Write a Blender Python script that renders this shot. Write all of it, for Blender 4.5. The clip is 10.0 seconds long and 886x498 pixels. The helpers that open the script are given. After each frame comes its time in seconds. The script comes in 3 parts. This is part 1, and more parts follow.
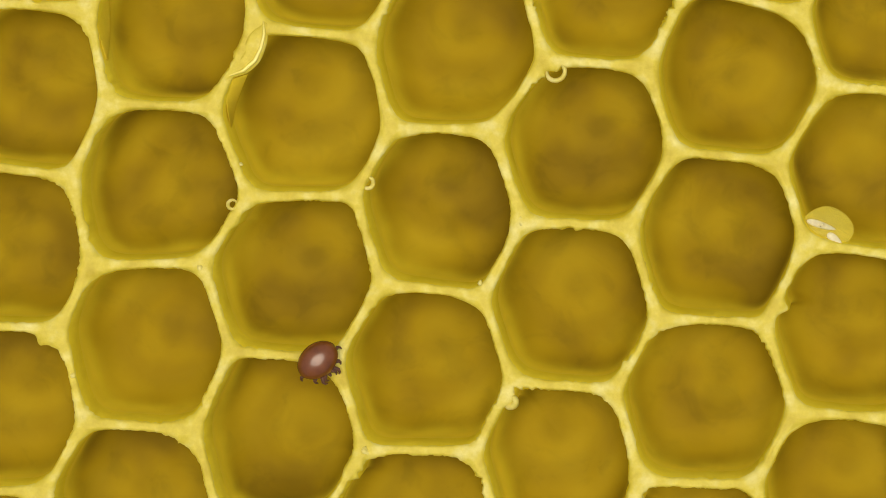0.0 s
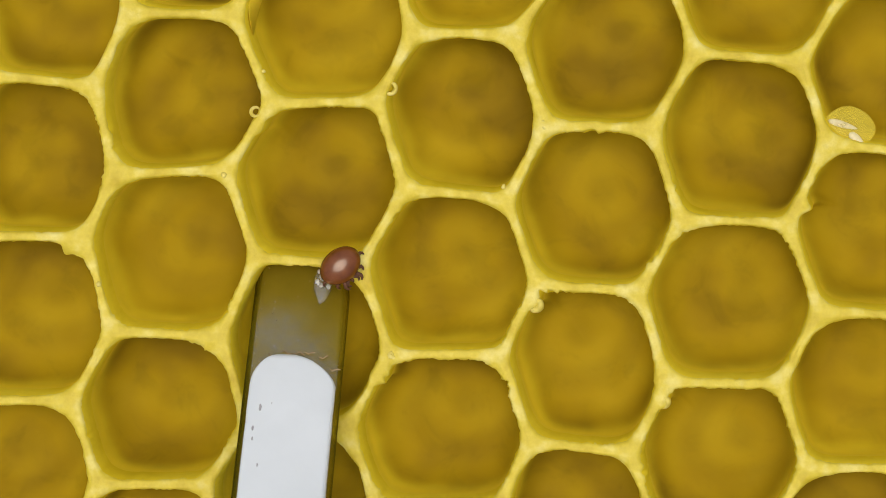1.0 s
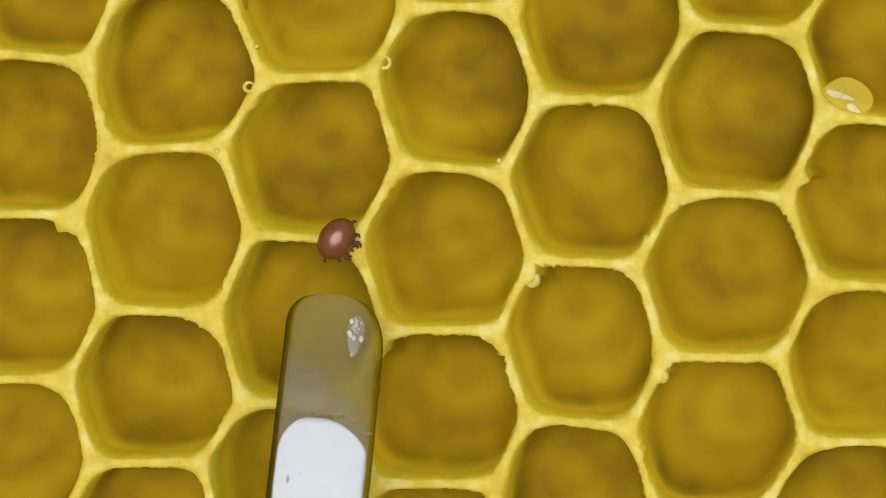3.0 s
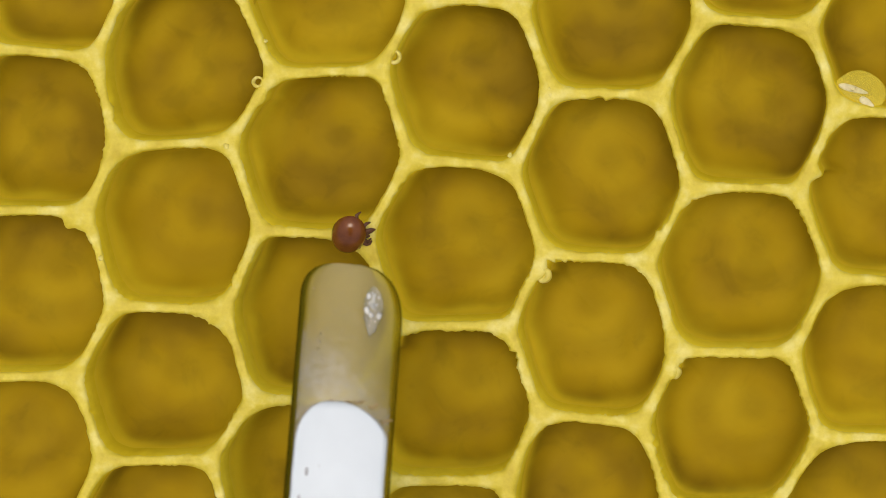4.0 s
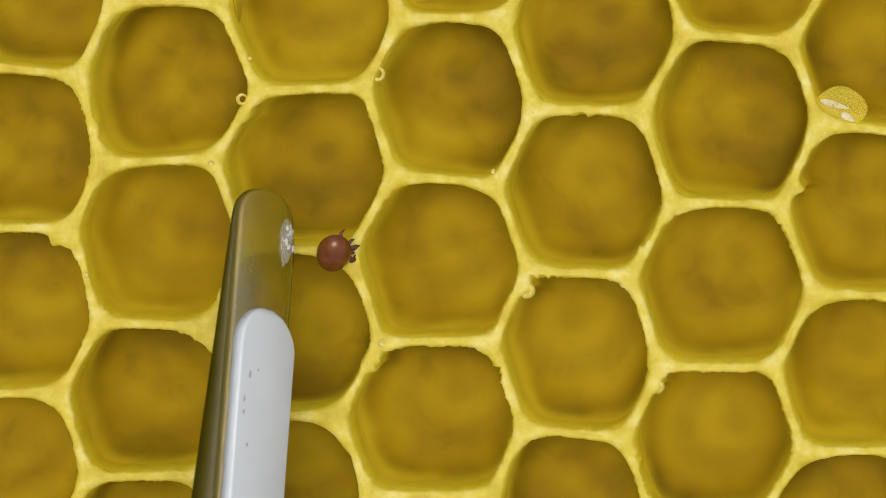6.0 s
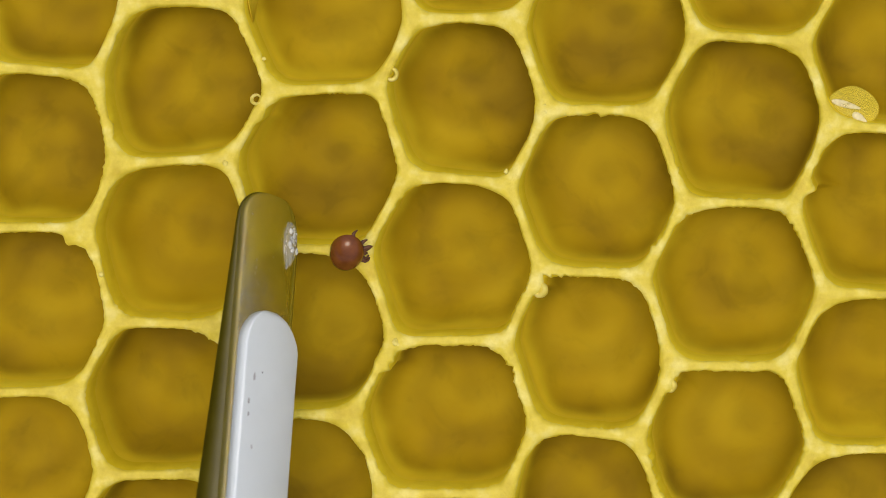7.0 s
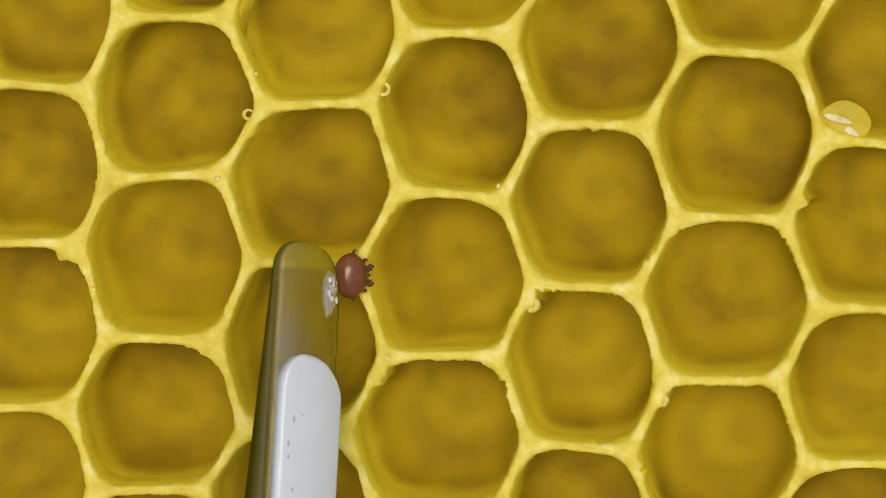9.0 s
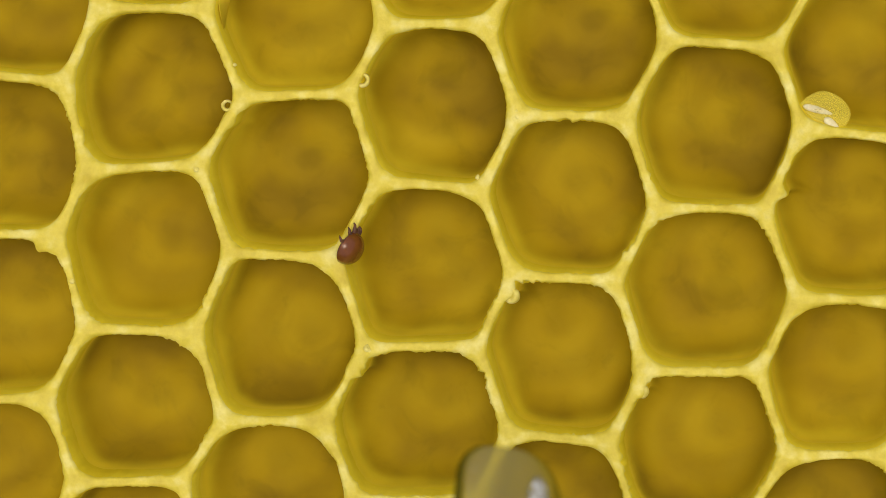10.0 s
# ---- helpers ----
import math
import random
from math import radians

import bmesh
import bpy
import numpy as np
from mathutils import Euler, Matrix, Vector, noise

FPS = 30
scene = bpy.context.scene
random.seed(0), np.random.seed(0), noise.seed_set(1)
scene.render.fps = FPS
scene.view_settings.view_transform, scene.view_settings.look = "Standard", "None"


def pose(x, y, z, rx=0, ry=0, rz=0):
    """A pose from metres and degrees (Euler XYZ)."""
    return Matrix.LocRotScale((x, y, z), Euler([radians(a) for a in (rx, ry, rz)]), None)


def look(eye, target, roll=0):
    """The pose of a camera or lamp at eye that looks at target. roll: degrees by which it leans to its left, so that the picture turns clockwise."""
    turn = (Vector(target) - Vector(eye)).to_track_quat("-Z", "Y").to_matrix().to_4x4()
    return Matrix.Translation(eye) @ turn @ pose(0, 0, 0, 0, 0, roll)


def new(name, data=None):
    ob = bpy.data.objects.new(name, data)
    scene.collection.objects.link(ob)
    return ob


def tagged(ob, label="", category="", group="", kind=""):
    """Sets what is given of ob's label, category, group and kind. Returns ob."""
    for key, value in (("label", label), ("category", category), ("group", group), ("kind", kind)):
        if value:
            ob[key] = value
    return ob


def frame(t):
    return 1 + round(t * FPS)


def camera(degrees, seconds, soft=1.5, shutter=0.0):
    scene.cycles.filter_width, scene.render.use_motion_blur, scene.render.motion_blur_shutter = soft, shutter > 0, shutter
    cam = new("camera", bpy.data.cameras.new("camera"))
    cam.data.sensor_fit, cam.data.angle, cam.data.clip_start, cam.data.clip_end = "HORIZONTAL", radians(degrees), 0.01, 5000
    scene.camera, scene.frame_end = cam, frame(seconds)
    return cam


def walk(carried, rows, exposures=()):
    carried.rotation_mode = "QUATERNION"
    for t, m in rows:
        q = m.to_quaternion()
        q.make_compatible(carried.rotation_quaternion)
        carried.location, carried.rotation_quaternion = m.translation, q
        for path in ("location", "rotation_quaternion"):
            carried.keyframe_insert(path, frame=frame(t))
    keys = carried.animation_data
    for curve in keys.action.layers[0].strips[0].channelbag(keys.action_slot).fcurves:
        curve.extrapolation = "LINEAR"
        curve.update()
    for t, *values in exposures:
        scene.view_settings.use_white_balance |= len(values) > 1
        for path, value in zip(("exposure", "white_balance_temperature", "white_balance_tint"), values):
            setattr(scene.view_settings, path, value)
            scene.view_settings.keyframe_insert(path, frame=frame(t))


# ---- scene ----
MM = 0.001
FOV = 16.5

# ---------------------------------------------------------------- camera
cam = camera(FOV, 10.0, soft=0.5)
cam.data.dof.use_dof = True
cam.data.dof.focus_distance = 99.2 * MM
cam.data.dof.aperture_fstop = 100.0

# seconds, place in millimetres, turn in degrees
CAMERA_ROWS = [
    (0.0, 0.267, -1.354, 99.452, 0.000, 0.000, 5.424),
    (0.1, 0.279, -1.236, 99.580, -0.018, -0.022, 5.336),
    (0.2, 0.152, -1.376, 99.708, -0.036, -0.044, 5.247),
    (0.3, 0.010, -1.364, 99.836, -0.053, -0.065, 5.158),
    (0.4, 0.025, -1.388, 99.964, -0.071, -0.087, 5.069),
    (0.5, -0.020, -1.580, 100.093, -0.089, -0.109, 4.980),
    (0.6, -0.011, -1.606, 100.019, -0.069, -0.116, 4.920),
    (0.7, -0.082, -1.546, 99.945, -0.049, -0.122, 4.860),
    (0.8, -0.212, -2.000, 99.872, -0.028, -0.129, 4.800),
    (0.9, -0.339, -3.725, 99.799, -0.008, -0.135, 4.739),
    (1.0, -0.480, -4.572, 99.725, 0.012, -0.142, 4.679),
    (1.1, -0.507, -4.230, 99.590, 0.015, -0.102, 4.633),
    (1.2, -0.511, -4.027, 99.455, 0.018, -0.063, 4.587),
    (1.3, -0.361, -3.863, 99.321, 0.021, -0.024, 4.541),
    (1.4, -0.325, -4.164, 99.186, 0.024, 0.015, 4.495),
    (1.5, -0.139, -4.704, 99.051, 0.026, 0.055, 4.449),
    (1.6, 0.035, -4.638, 99.076, -0.005, 0.060, 4.440),
    (1.7, 0.187, -4.523, 99.101, -0.036, 0.065, 4.430),
    (1.8, 0.323, -4.207, 99.125, -0.068, 0.071, 4.421),
    (1.9, 0.195, -4.395, 99.151, -0.099, 0.076, 4.412),
    (2.0, 0.350, -4.401, 99.176, -0.130, 0.082, 4.402),
    (2.1, 0.375, -4.505, 99.215, -0.117, 0.087, 4.398),
    (2.2, 0.391, -4.579, 99.254, -0.104, 0.093, 4.395),
    (2.3, 0.349, -4.558, 99.293, -0.090, 0.099, 4.391),
    (2.4, 0.277, -4.791, 99.333, -0.077, 0.105, 4.388),
    (2.5, 0.178, -4.911, 99.372, -0.064, 0.111, 4.384),
    (2.6, 0.160, -5.182, 99.309, -0.061, 0.110, 4.366),
    (2.7, 0.152, -5.135, 99.245, -0.057, 0.108, 4.348),
    (3.8, 0.136, -5.716, 98.541, -0.022, 0.095, 4.154),
    (3.9, -0.037, -5.479, 98.478, -0.018, 0.094, 4.136),
    (4.0, -0.205, -5.468, 98.414, -0.015, 0.093, 4.118),
    (4.1, -0.501, -5.472, 98.369, -0.009, 0.061, 4.102),
    (4.2, -0.668, -5.341, 98.323, -0.004, 0.028, 4.085),
    (4.3, -0.729, -5.302, 98.278, 0.002, -0.004, 4.069),
    (4.4, -0.785, -5.314, 98.232, 0.007, -0.036, 4.052),
    (4.5, -0.986, -5.352, 98.187, 0.013, -0.068, 4.036),
    (4.6, -1.022, -5.288, 98.208, 0.042, -0.055, 4.033),
    (4.7, -1.174, -5.650, 98.228, 0.070, -0.042, 4.030),
    (4.8, -1.145, -5.749, 98.250, 0.099, -0.028, 4.027),
    (4.9, -1.172, -5.752, 98.271, 0.128, -0.015, 4.025),
    (5.0, -0.448, -5.907, 98.292, 0.156, -0.002, 4.022),
    (5.1, -0.155, -5.518, 98.357, 0.146, 0.003, 4.015),
    (5.2, 0.234, -5.226, 98.422, 0.136, 0.008, 4.008),
    (6.3, 0.173, -5.030, 99.128, 0.024, 0.063, 3.935),
    (6.4, 0.081, -5.023, 99.192, 0.014, 0.068, 3.929),
    (6.5, -0.007, -5.004, 99.257, 0.003, 0.073, 3.922),
    (6.6, 0.004, -4.978, 99.274, 0.011, 0.083, 3.926),
    (6.7, 0.020, -4.941, 99.291, 0.019, 0.093, 3.930),
    (6.8, -0.001, -5.108, 99.308, 0.026, 0.103, 3.935),
    (6.9, -0.090, -5.027, 99.325, 0.034, 0.113, 3.939),
    (7.0, -0.087, -5.059, 99.342, 0.042, 0.123, 3.943),
    (7.1, 0.133, -4.951, 99.324, 0.028, 0.099, 3.933),
    (7.2, 0.192, -4.973, 99.306, 0.014, 0.075, 3.923),
    (7.3, 0.242, -4.844, 99.289, 0.001, 0.051, 3.913),
    (7.4, 0.197, -4.822, 99.271, -0.013, 0.027, 3.903),
    (7.5, 0.246, -4.749, 99.253, -0.027, 0.003, 3.893),
    (7.6, 0.276, -4.652, 99.297, -0.021, -0.008, 3.896),
    (7.7, 0.407, -4.604, 99.342, -0.016, -0.019, 3.899),
    (7.8, 0.575, -4.351, 99.386, -0.011, -0.029, 3.901),
    (7.9, 0.548, -4.212, 99.430, -0.006, -0.040, 3.904),
    (8.0, 0.397, -4.190, 99.474, -0.000, -0.051, 3.906),
    (8.1, 0.145, -4.266, 99.438, -0.020, -0.041, 3.903),
    (8.2, 0.124, -4.484, 99.403, -0.040, -0.032, 3.900),
    (8.3, 0.188, -4.444, 99.367, -0.060, -0.022, 3.897),
    (8.4, 0.201, -4.407, 99.331, -0.079, -0.013, 3.894),
    (8.5, 0.097, -4.358, 99.295, -0.099, -0.003, 3.890),
    (8.6, 0.106, -4.297, 99.303, -0.087, 0.025, 3.889),
    (8.7, 0.157, -4.315, 99.311, -0.075, 0.054, 3.887),
    (8.8, 0.014, -4.448, 99.320, -0.063, 0.082, 3.885),
    (8.9, 0.111, -4.412, 99.328, -0.051, 0.111, 3.884),
    (9.0, 0.147, -4.415, 99.336, -0.039, 0.139, 3.882),
    (9.1, 0.185, -4.390, 99.346, -0.032, 0.125, 3.881),
    (9.2, 0.262, -4.397, 99.356, -0.025, 0.110, 3.880),
    (9.3, 0.228, -4.260, 99.366, -0.019, 0.096, 3.879),
    (9.4, 0.366, -4.415, 99.376, -0.012, 0.082, 3.878),
    (9.5, 0.597, -4.399, 99.386, -0.005, 0.067, 3.877),
    (9.6, 0.609, -4.503, 99.349, 0.020, 0.016, 3.870),
    (9.7, 0.672, -4.539, 99.312, 0.044, -0.036, 3.863),
    (9.8, 0.543, -4.741, 99.274, 0.069, -0.088, 3.855),
    (9.9, 0.508, -4.835, 99.237, 0.093, -0.140, 3.848),
    (10.0, 0.285, -4.969, 99.199, 0.118, -0.192, 3.841),
]
walk(cam, [(t, pose(x * MM, y * MM, z * MM, a, b, c)) for t, x, y, z, a, b, c in CAMERA_ROWS],
     exposures=[(0.0, 0.03), (2.0, 0.02), (4.2, -0.04), (5.2, -0.09), (6.8, 0.02), (10.0, 0.02)])

# ---------------------------------------------------------------- light
SUN_ELEVATION, SUN_AZIMUTH = 88, 160
world = bpy.data.worlds.new("overcast_sky")
scene.world = world
world.use_nodes = True
wn = world.node_tree.nodes
sky = wn.new("ShaderNodeTexSky")
sky.sky_type = "NISHITA"
sky.sun_disc = False
sky.sun_elevation = radians(SUN_ELEVATION)
sky.sun_rotation = radians(90 - SUN_AZIMUTH)
sky.air_density, sky.dust_density = 1.0, 6.0
wn["Background"].inputs["Strength"].default_value = 0.15
world.node_tree.links.new(sky.outputs[0], wn["Background"].inputs["Color"])

sun = new("sun", bpy.data.lights.new("sun", "SUN"))
sun.data.energy = 0.7
sun.data.angle = radians(34)
sun.data.color = (1.0, 0.97, 0.92)
e, z = radians(SUN_ELEVATION), radians(SUN_AZIMUTH)
sun.matrix_world = look((0.3 * math.cos(e) * math.cos(z), 0.3 * math.cos(e) * math.sin(z), 0.3 * math.sin(e)), (0, 0, 0))


# ---------------------------------------------------------------- materials
def material(name):
    m = bpy.data.materials.new(name)
    m.use_nodes = True
    return m, m.node_tree.nodes, m.node_tree.links, m.node_tree.nodes["Principled BSDF"]


def noise_node(n, l, scale, detail=4.0, rough=0.55, coords="Object"):
    tex = n.new("ShaderNodeTexCoord")
    no = n.new("ShaderNodeTexNoise")
    no.inputs["Scale"].default_value = scale
    no.inputs["Detail"].default_value = detail
    no.inputs["Roughness"].default_value = rough
    l.new(tex.outputs[coords], no.inputs["Vector"])
    return no


def ramp_node(n, l, source, stops):
    r = n.new("ShaderNodeValToRGB")
    while len(r.color_ramp.elements) < len(stops):
        r.color_ramp.elements.new(0.5)
    for el, (at, c) in zip(r.color_ramp.elements, stops):
        el.position, el.color = at, (*c, 1)
    l.new(source, r.inputs["Fac"])
    return r


def mix_node(n, l, a, b, fac, mode="MIX"):
    mx = n.new("ShaderNodeMix")
    mx.data_type, mx.blend_type = "RGBA", mode
    l.new(a, mx.inputs[6])
    l.new(b, mx.inputs[7])
    if isinstance(fac, float):
        mx.inputs[0].default_value = fac
    else:
        l.new(fac, mx.inputs[0])
    return mx.outputs[2]


def bump_node(n, l, height, bsdf, strength, distance):
    b = n.new("ShaderNodeBump")
    b.inputs["Strength"].default_value = strength
    b.inputs["Distance"].default_value = distance
    l.new(height, b.inputs["Height"])
    l.new(b.outputs["Normal"], bsdf.inputs["Normal"])


def wax(name, dark, mid, light, rough, through_share, grain=2600.0, relief=0.00003, stains=420.0):
    """Beeswax: broad stains, fine grain, slight relief; a share of the light passes through it."""
    m, n, l, p = material(name)
    broad = noise_node(n, l, stains, 4)
    fine = noise_node(n, l, grain, 5, 0.65)
    base = ramp_node(n, l, broad.outputs["Fac"], [(0.3, dark), (0.5, mid), (0.72, light)])
    grains = ramp_node(n, l, fine.outputs["Fac"], [(0.3, (0.86, 0.84, 0.76)), (0.7, (1, 1, 1))])
    colour = mix_node(n, l, base.outputs[0], grains.outputs[0], 0.8, "MULTIPLY")
    l.new(colour, p.inputs["Base Color"])
    p.inputs["Roughness"].default_value = rough
    p.inputs["Specular IOR Level"].default_value = 0.0
    bump_node(n, l, fine.outputs["Fac"], p, 0.6, relief)
    glow = n.new("ShaderNodeBsdfTranslucent")
    l.new(colour, glow.inputs["Color"])
    mx = n.new("ShaderNodeMixShader")
    mx.inputs["Fac"].default_value = through_share
    l.new(p.outputs[0], mx.inputs[1])
    l.new(glow.outputs[0], mx.inputs[2])
    l.new(mx.outputs[0], n["Material Output"].inputs["Surface"])
    return m


WAX_WALL = wax("wax_wall", (0.76, 0.575, 0.020), (0.82, 0.63, 0.028), (0.87, 0.69, 0.040), 0.6, 0.0, 1500.0, 0.00001)
THIN_WAX = wax("thin_wax", (0.74, 0.565, 0.022), (0.80, 0.62, 0.030), (0.86, 0.68, 0.045), 0.5, 0.42, 1500.0, 0.00002)
# rim mottle; its whitish tone also paints in small sparkles
WAX_RIM = wax("wax_rim", (0.60, 0.45, 0.025), (0.73, 0.585, 0.055), (0.85, 0.74, 0.21), 0.36, 0.12, 4200.0, 0.00006, 1100.0)
WAX_RIM.node_tree.nodes["Principled BSDF"].inputs["Specular IOR Level"].default_value = 0.22


def floor_wax():
    """Floor wax: darker, with faint uneven rings left round the middle."""
    m, n, l, p = material("wax_floor")
    tex = n.new("ShaderNodeTexCoord")
    info = n.new("ShaderNodeObjectInfo")
    shift = n.new("ShaderNodeVectorMath")
    shift.operation = "MULTIPLY_ADD"
    shift.inputs[1].default_value = (0.05, 0.09, 0.07)
    l.new(info.outputs["Random"], shift.inputs[0])
    l.new(tex.outputs["Object"], shift.inputs[2])
    broad = n.new("ShaderNodeTexNoise")
    broad.inputs["Scale"].default_value = 300
    broad.inputs["Detail"].default_value = 2.5
    l.new(shift.outputs[0], broad.inputs["Vector"])
    rings = n.new("ShaderNodeTexWave")
    rings.wave_type, rings.rings_direction = "RINGS", "Z"
    rings.inputs["Scale"].default_value = 190
    rings.inputs["Distortion"].default_value = 3.2
    rings.inputs["Detail"].default_value = 1
    rings.inputs["Detail Scale"].default_value = 1.5
    l.new(tex.outputs["Object"], rings.inputs["Vector"])
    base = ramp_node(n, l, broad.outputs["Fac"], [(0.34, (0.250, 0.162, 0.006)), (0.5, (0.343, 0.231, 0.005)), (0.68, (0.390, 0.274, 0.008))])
    ringed = ramp_node(n, l, rings.outputs["Fac"], [(0.1, (0.83, 0.82, 0.80)), (0.9, (1, 1, 1))])
    smudge = n.new("ShaderNodeTexNoise")
    smudge.inputs["Scale"].default_value = 700
    smudge.inputs["Detail"].default_value = 3
    smudge.inputs["Roughness"].default_value = 0.6
    smudge.inputs["Distortion"].default_value = 0.6
    l.new(shift.outputs[0], smudge.inputs["Vector"])
    smudged = ramp_node(n, l, smudge.outputs["Fac"], [(0.34, (0.78, 0.79, 0.82)), (0.47, (0.95, 0.95, 0.95)), (0.66, (1.0, 1.0, 1.0))])
    ring_wax = mix_node(n, l, base.outputs[0], ringed.outputs[0], 0.9, "MULTIPLY")
    floor_colour = mix_node(n, l, ring_wax, smudged.outputs[0], 0.7, "MULTIPLY")
    # a slightly darker tone lies in an uneven, broken ring round the middle
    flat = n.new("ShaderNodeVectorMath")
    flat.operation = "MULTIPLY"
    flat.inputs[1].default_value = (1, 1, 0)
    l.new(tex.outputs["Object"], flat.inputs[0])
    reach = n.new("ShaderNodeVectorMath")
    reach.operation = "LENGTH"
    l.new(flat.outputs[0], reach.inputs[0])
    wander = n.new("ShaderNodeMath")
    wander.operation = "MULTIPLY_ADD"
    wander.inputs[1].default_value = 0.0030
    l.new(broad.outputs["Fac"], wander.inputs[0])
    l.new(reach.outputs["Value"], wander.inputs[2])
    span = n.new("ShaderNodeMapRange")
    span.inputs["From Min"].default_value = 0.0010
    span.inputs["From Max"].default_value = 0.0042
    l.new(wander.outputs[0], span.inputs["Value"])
    dark_ring = ramp_node(n, l, span.outputs[0], [(0.0, (1, 1, 1)), (0.32, (0.98, 0.98, 0.98)), (0.5, (0.95, 0.94, 0.90)), (0.66, (0.97, 0.96, 0.94)), (0.95, (1, 1, 1))])
    brown = mix_node(n, l, floor_colour, dark_ring.outputs[0], 0.9, "MULTIPLY")
    # shade towards the bottom, painted in: floor brown fades unevenly up to wall tone
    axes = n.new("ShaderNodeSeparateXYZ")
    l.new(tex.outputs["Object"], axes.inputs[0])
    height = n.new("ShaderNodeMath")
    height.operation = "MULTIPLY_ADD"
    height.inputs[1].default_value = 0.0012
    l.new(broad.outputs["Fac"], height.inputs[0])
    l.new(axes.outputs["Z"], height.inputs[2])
    shade_fade = n.new("ShaderNodeMapRange")
    shade_fade.interpolation_type = "SMOOTHSTEP"
    shade_fade.inputs["From Min"].default_value = 0.0010
    shade_fade.inputs["From Max"].default_value = 0.0020
    l.new(height.outputs[0], shade_fade.inputs["Value"])
    wall_tone = n.new("ShaderNodeRGB")
    wall_tone.outputs[0].default_value = (0.79, 0.60, 0.024, 1)
    l.new(mix_node(n, l, brown, wall_tone.outputs[0], shade_fade.outputs[0]), p.inputs["Base Color"])
    p.inputs["Roughness"].default_value = 0.7
    p.inputs["Specular IOR Level"].default_value = 0.06
    bump_node(n, l, rings.outputs["Fac"], p, 0.25, 0.00006)
    return m


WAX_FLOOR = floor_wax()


def liquid(name, tint, ior=1.45):
    m, n, l, p = material(name)
    p.inputs["Base Color"].default_value = (*tint, 1)
    p.inputs["Roughness"].default_value = 0.03
    p.inputs["IOR"].default_value = ior
    p.inputs["Transmission Weight"].default_value = 1.0
    return m


JELLY = liquid("clear_jelly", (0.93, 0.93, 0.86), 1.4)
JELLY.node_tree.nodes["Principled BSDF"].inputs["Transmission Weight"].default_value = 0.82
JELLY.node_tree.nodes["Principled BSDF"].inputs["Roughness"].default_value = 0.05


def horn_material(name, body, shade=1.0, wet=1.0):
    """Clear olive-brown horn: tints what lies behind it, with a gloss strongest face-on and a few streaks."""
    m, n, l, p = material(name)
    broad = noise_node(n, l, 700, 4)
    fine = noise_node(n, l, 2600, 5, 0.7)
    base = ramp_node(n, l, broad.outputs["Fac"], [(0.3, (0.31 * shade, 0.255 * shade, 0.018 * shade)), (0.7, (0.38 * shade, 0.315 * shade, 0.03 * shade))])
    l.new(base.outputs[0], p.inputs["Base Color"])
    p.inputs["Roughness"].default_value = 0.8
    p.inputs["Specular IOR Level"].default_value = 0.0
    clear = n.new("ShaderNodeBsdfTransparent")
    clear.inputs["Color"].default_value = (0.93, 0.88, 0.37, 1)
    mx = n.new("ShaderNodeMixShader")
    mx.inputs["Fac"].default_value = body
    milky = n.new("ShaderNodeBsdfTranslucent")
    l.new(base.outputs[0], milky.inputs["Color"])
    flesh = n.new("ShaderNodeMixShader")
    l.new(p.outputs[0], flesh.inputs[1])
    l.new(milky.outputs[0], flesh.inputs[2])
    l.new(clear.outputs[0], mx.inputs[1])
    l.new(flesh.outputs[0], mx.inputs[2])
    gloss = n.new("ShaderNodeBsdfGlossy")
    gloss.inputs["Roughness"].default_value = 0.32
    gloss.inputs["Color"].default_value = (0.97, 0.95, 0.84, 1)
    bump = n.new("ShaderNodeBump")
    bump.inputs["Strength"].default_value = 0.25
    bump.inputs["Distance"].default_value = 0.00012
    l.new(fine.outputs["Fac"], bump.inputs["Height"])
    l.new(bump.outputs["Normal"], gloss.inputs["Normal"])
    rim = n.new("ShaderNodeLayerWeight")
    rim.inputs["Blend"].default_value = 0.5
    # gloss runs backwards, strongest face-on, tuned to suit the camera's view
    sheen = n.new("ShaderNodeMapRange")
    sheen.inputs["To Min"].default_value = 0.2 * wet
    sheen.inputs["To Max"].default_value = -0.08 * wet
    l.new(rim.outputs["Facing"], sheen.inputs["Value"])
    top = n.new("ShaderNodeMixShader")
    l.new(sheen.outputs[0], top.inputs["Fac"])
    l.new(mx.outputs[0], top.inputs[1])
    l.new(gloss.outputs[0], top.inputs[2])
    l.new(top.outputs[0], n["Material Output"].inputs["Surface"])
    return m


def film_material():
    """Clear yellow skin: half lets light pass, half scatters it."""
    m, n, l, p = material("clear_wax_film")
    no = noise_node(n, l, 900, 3)
    base = ramp_node(n, l, no.outputs["Fac"], [(0.3, (0.76, 0.63, 0.05)), (0.7, (0.84, 0.72, 0.10))])
    l.new(base.outputs[0], p.inputs["Base Color"])
    p.inputs["Roughness"].default_value = 0.25
    p.inputs["Specular IOR Level"].default_value = 0.1
    clear = n.new("ShaderNodeBsdfTransparent")
    clear.inputs["Color"].default_value = (0.98, 0.95, 0.75, 1)
    mx = n.new("ShaderNodeMixShader")
    mx.inputs["Fac"].default_value = 0.32
    l.new(clear.outputs[0], mx.inputs[1])
    l.new(p.outputs[0], mx.inputs[2])
    l.new(mx.outputs[0], n["Material Output"].inputs["Surface"])
    return m


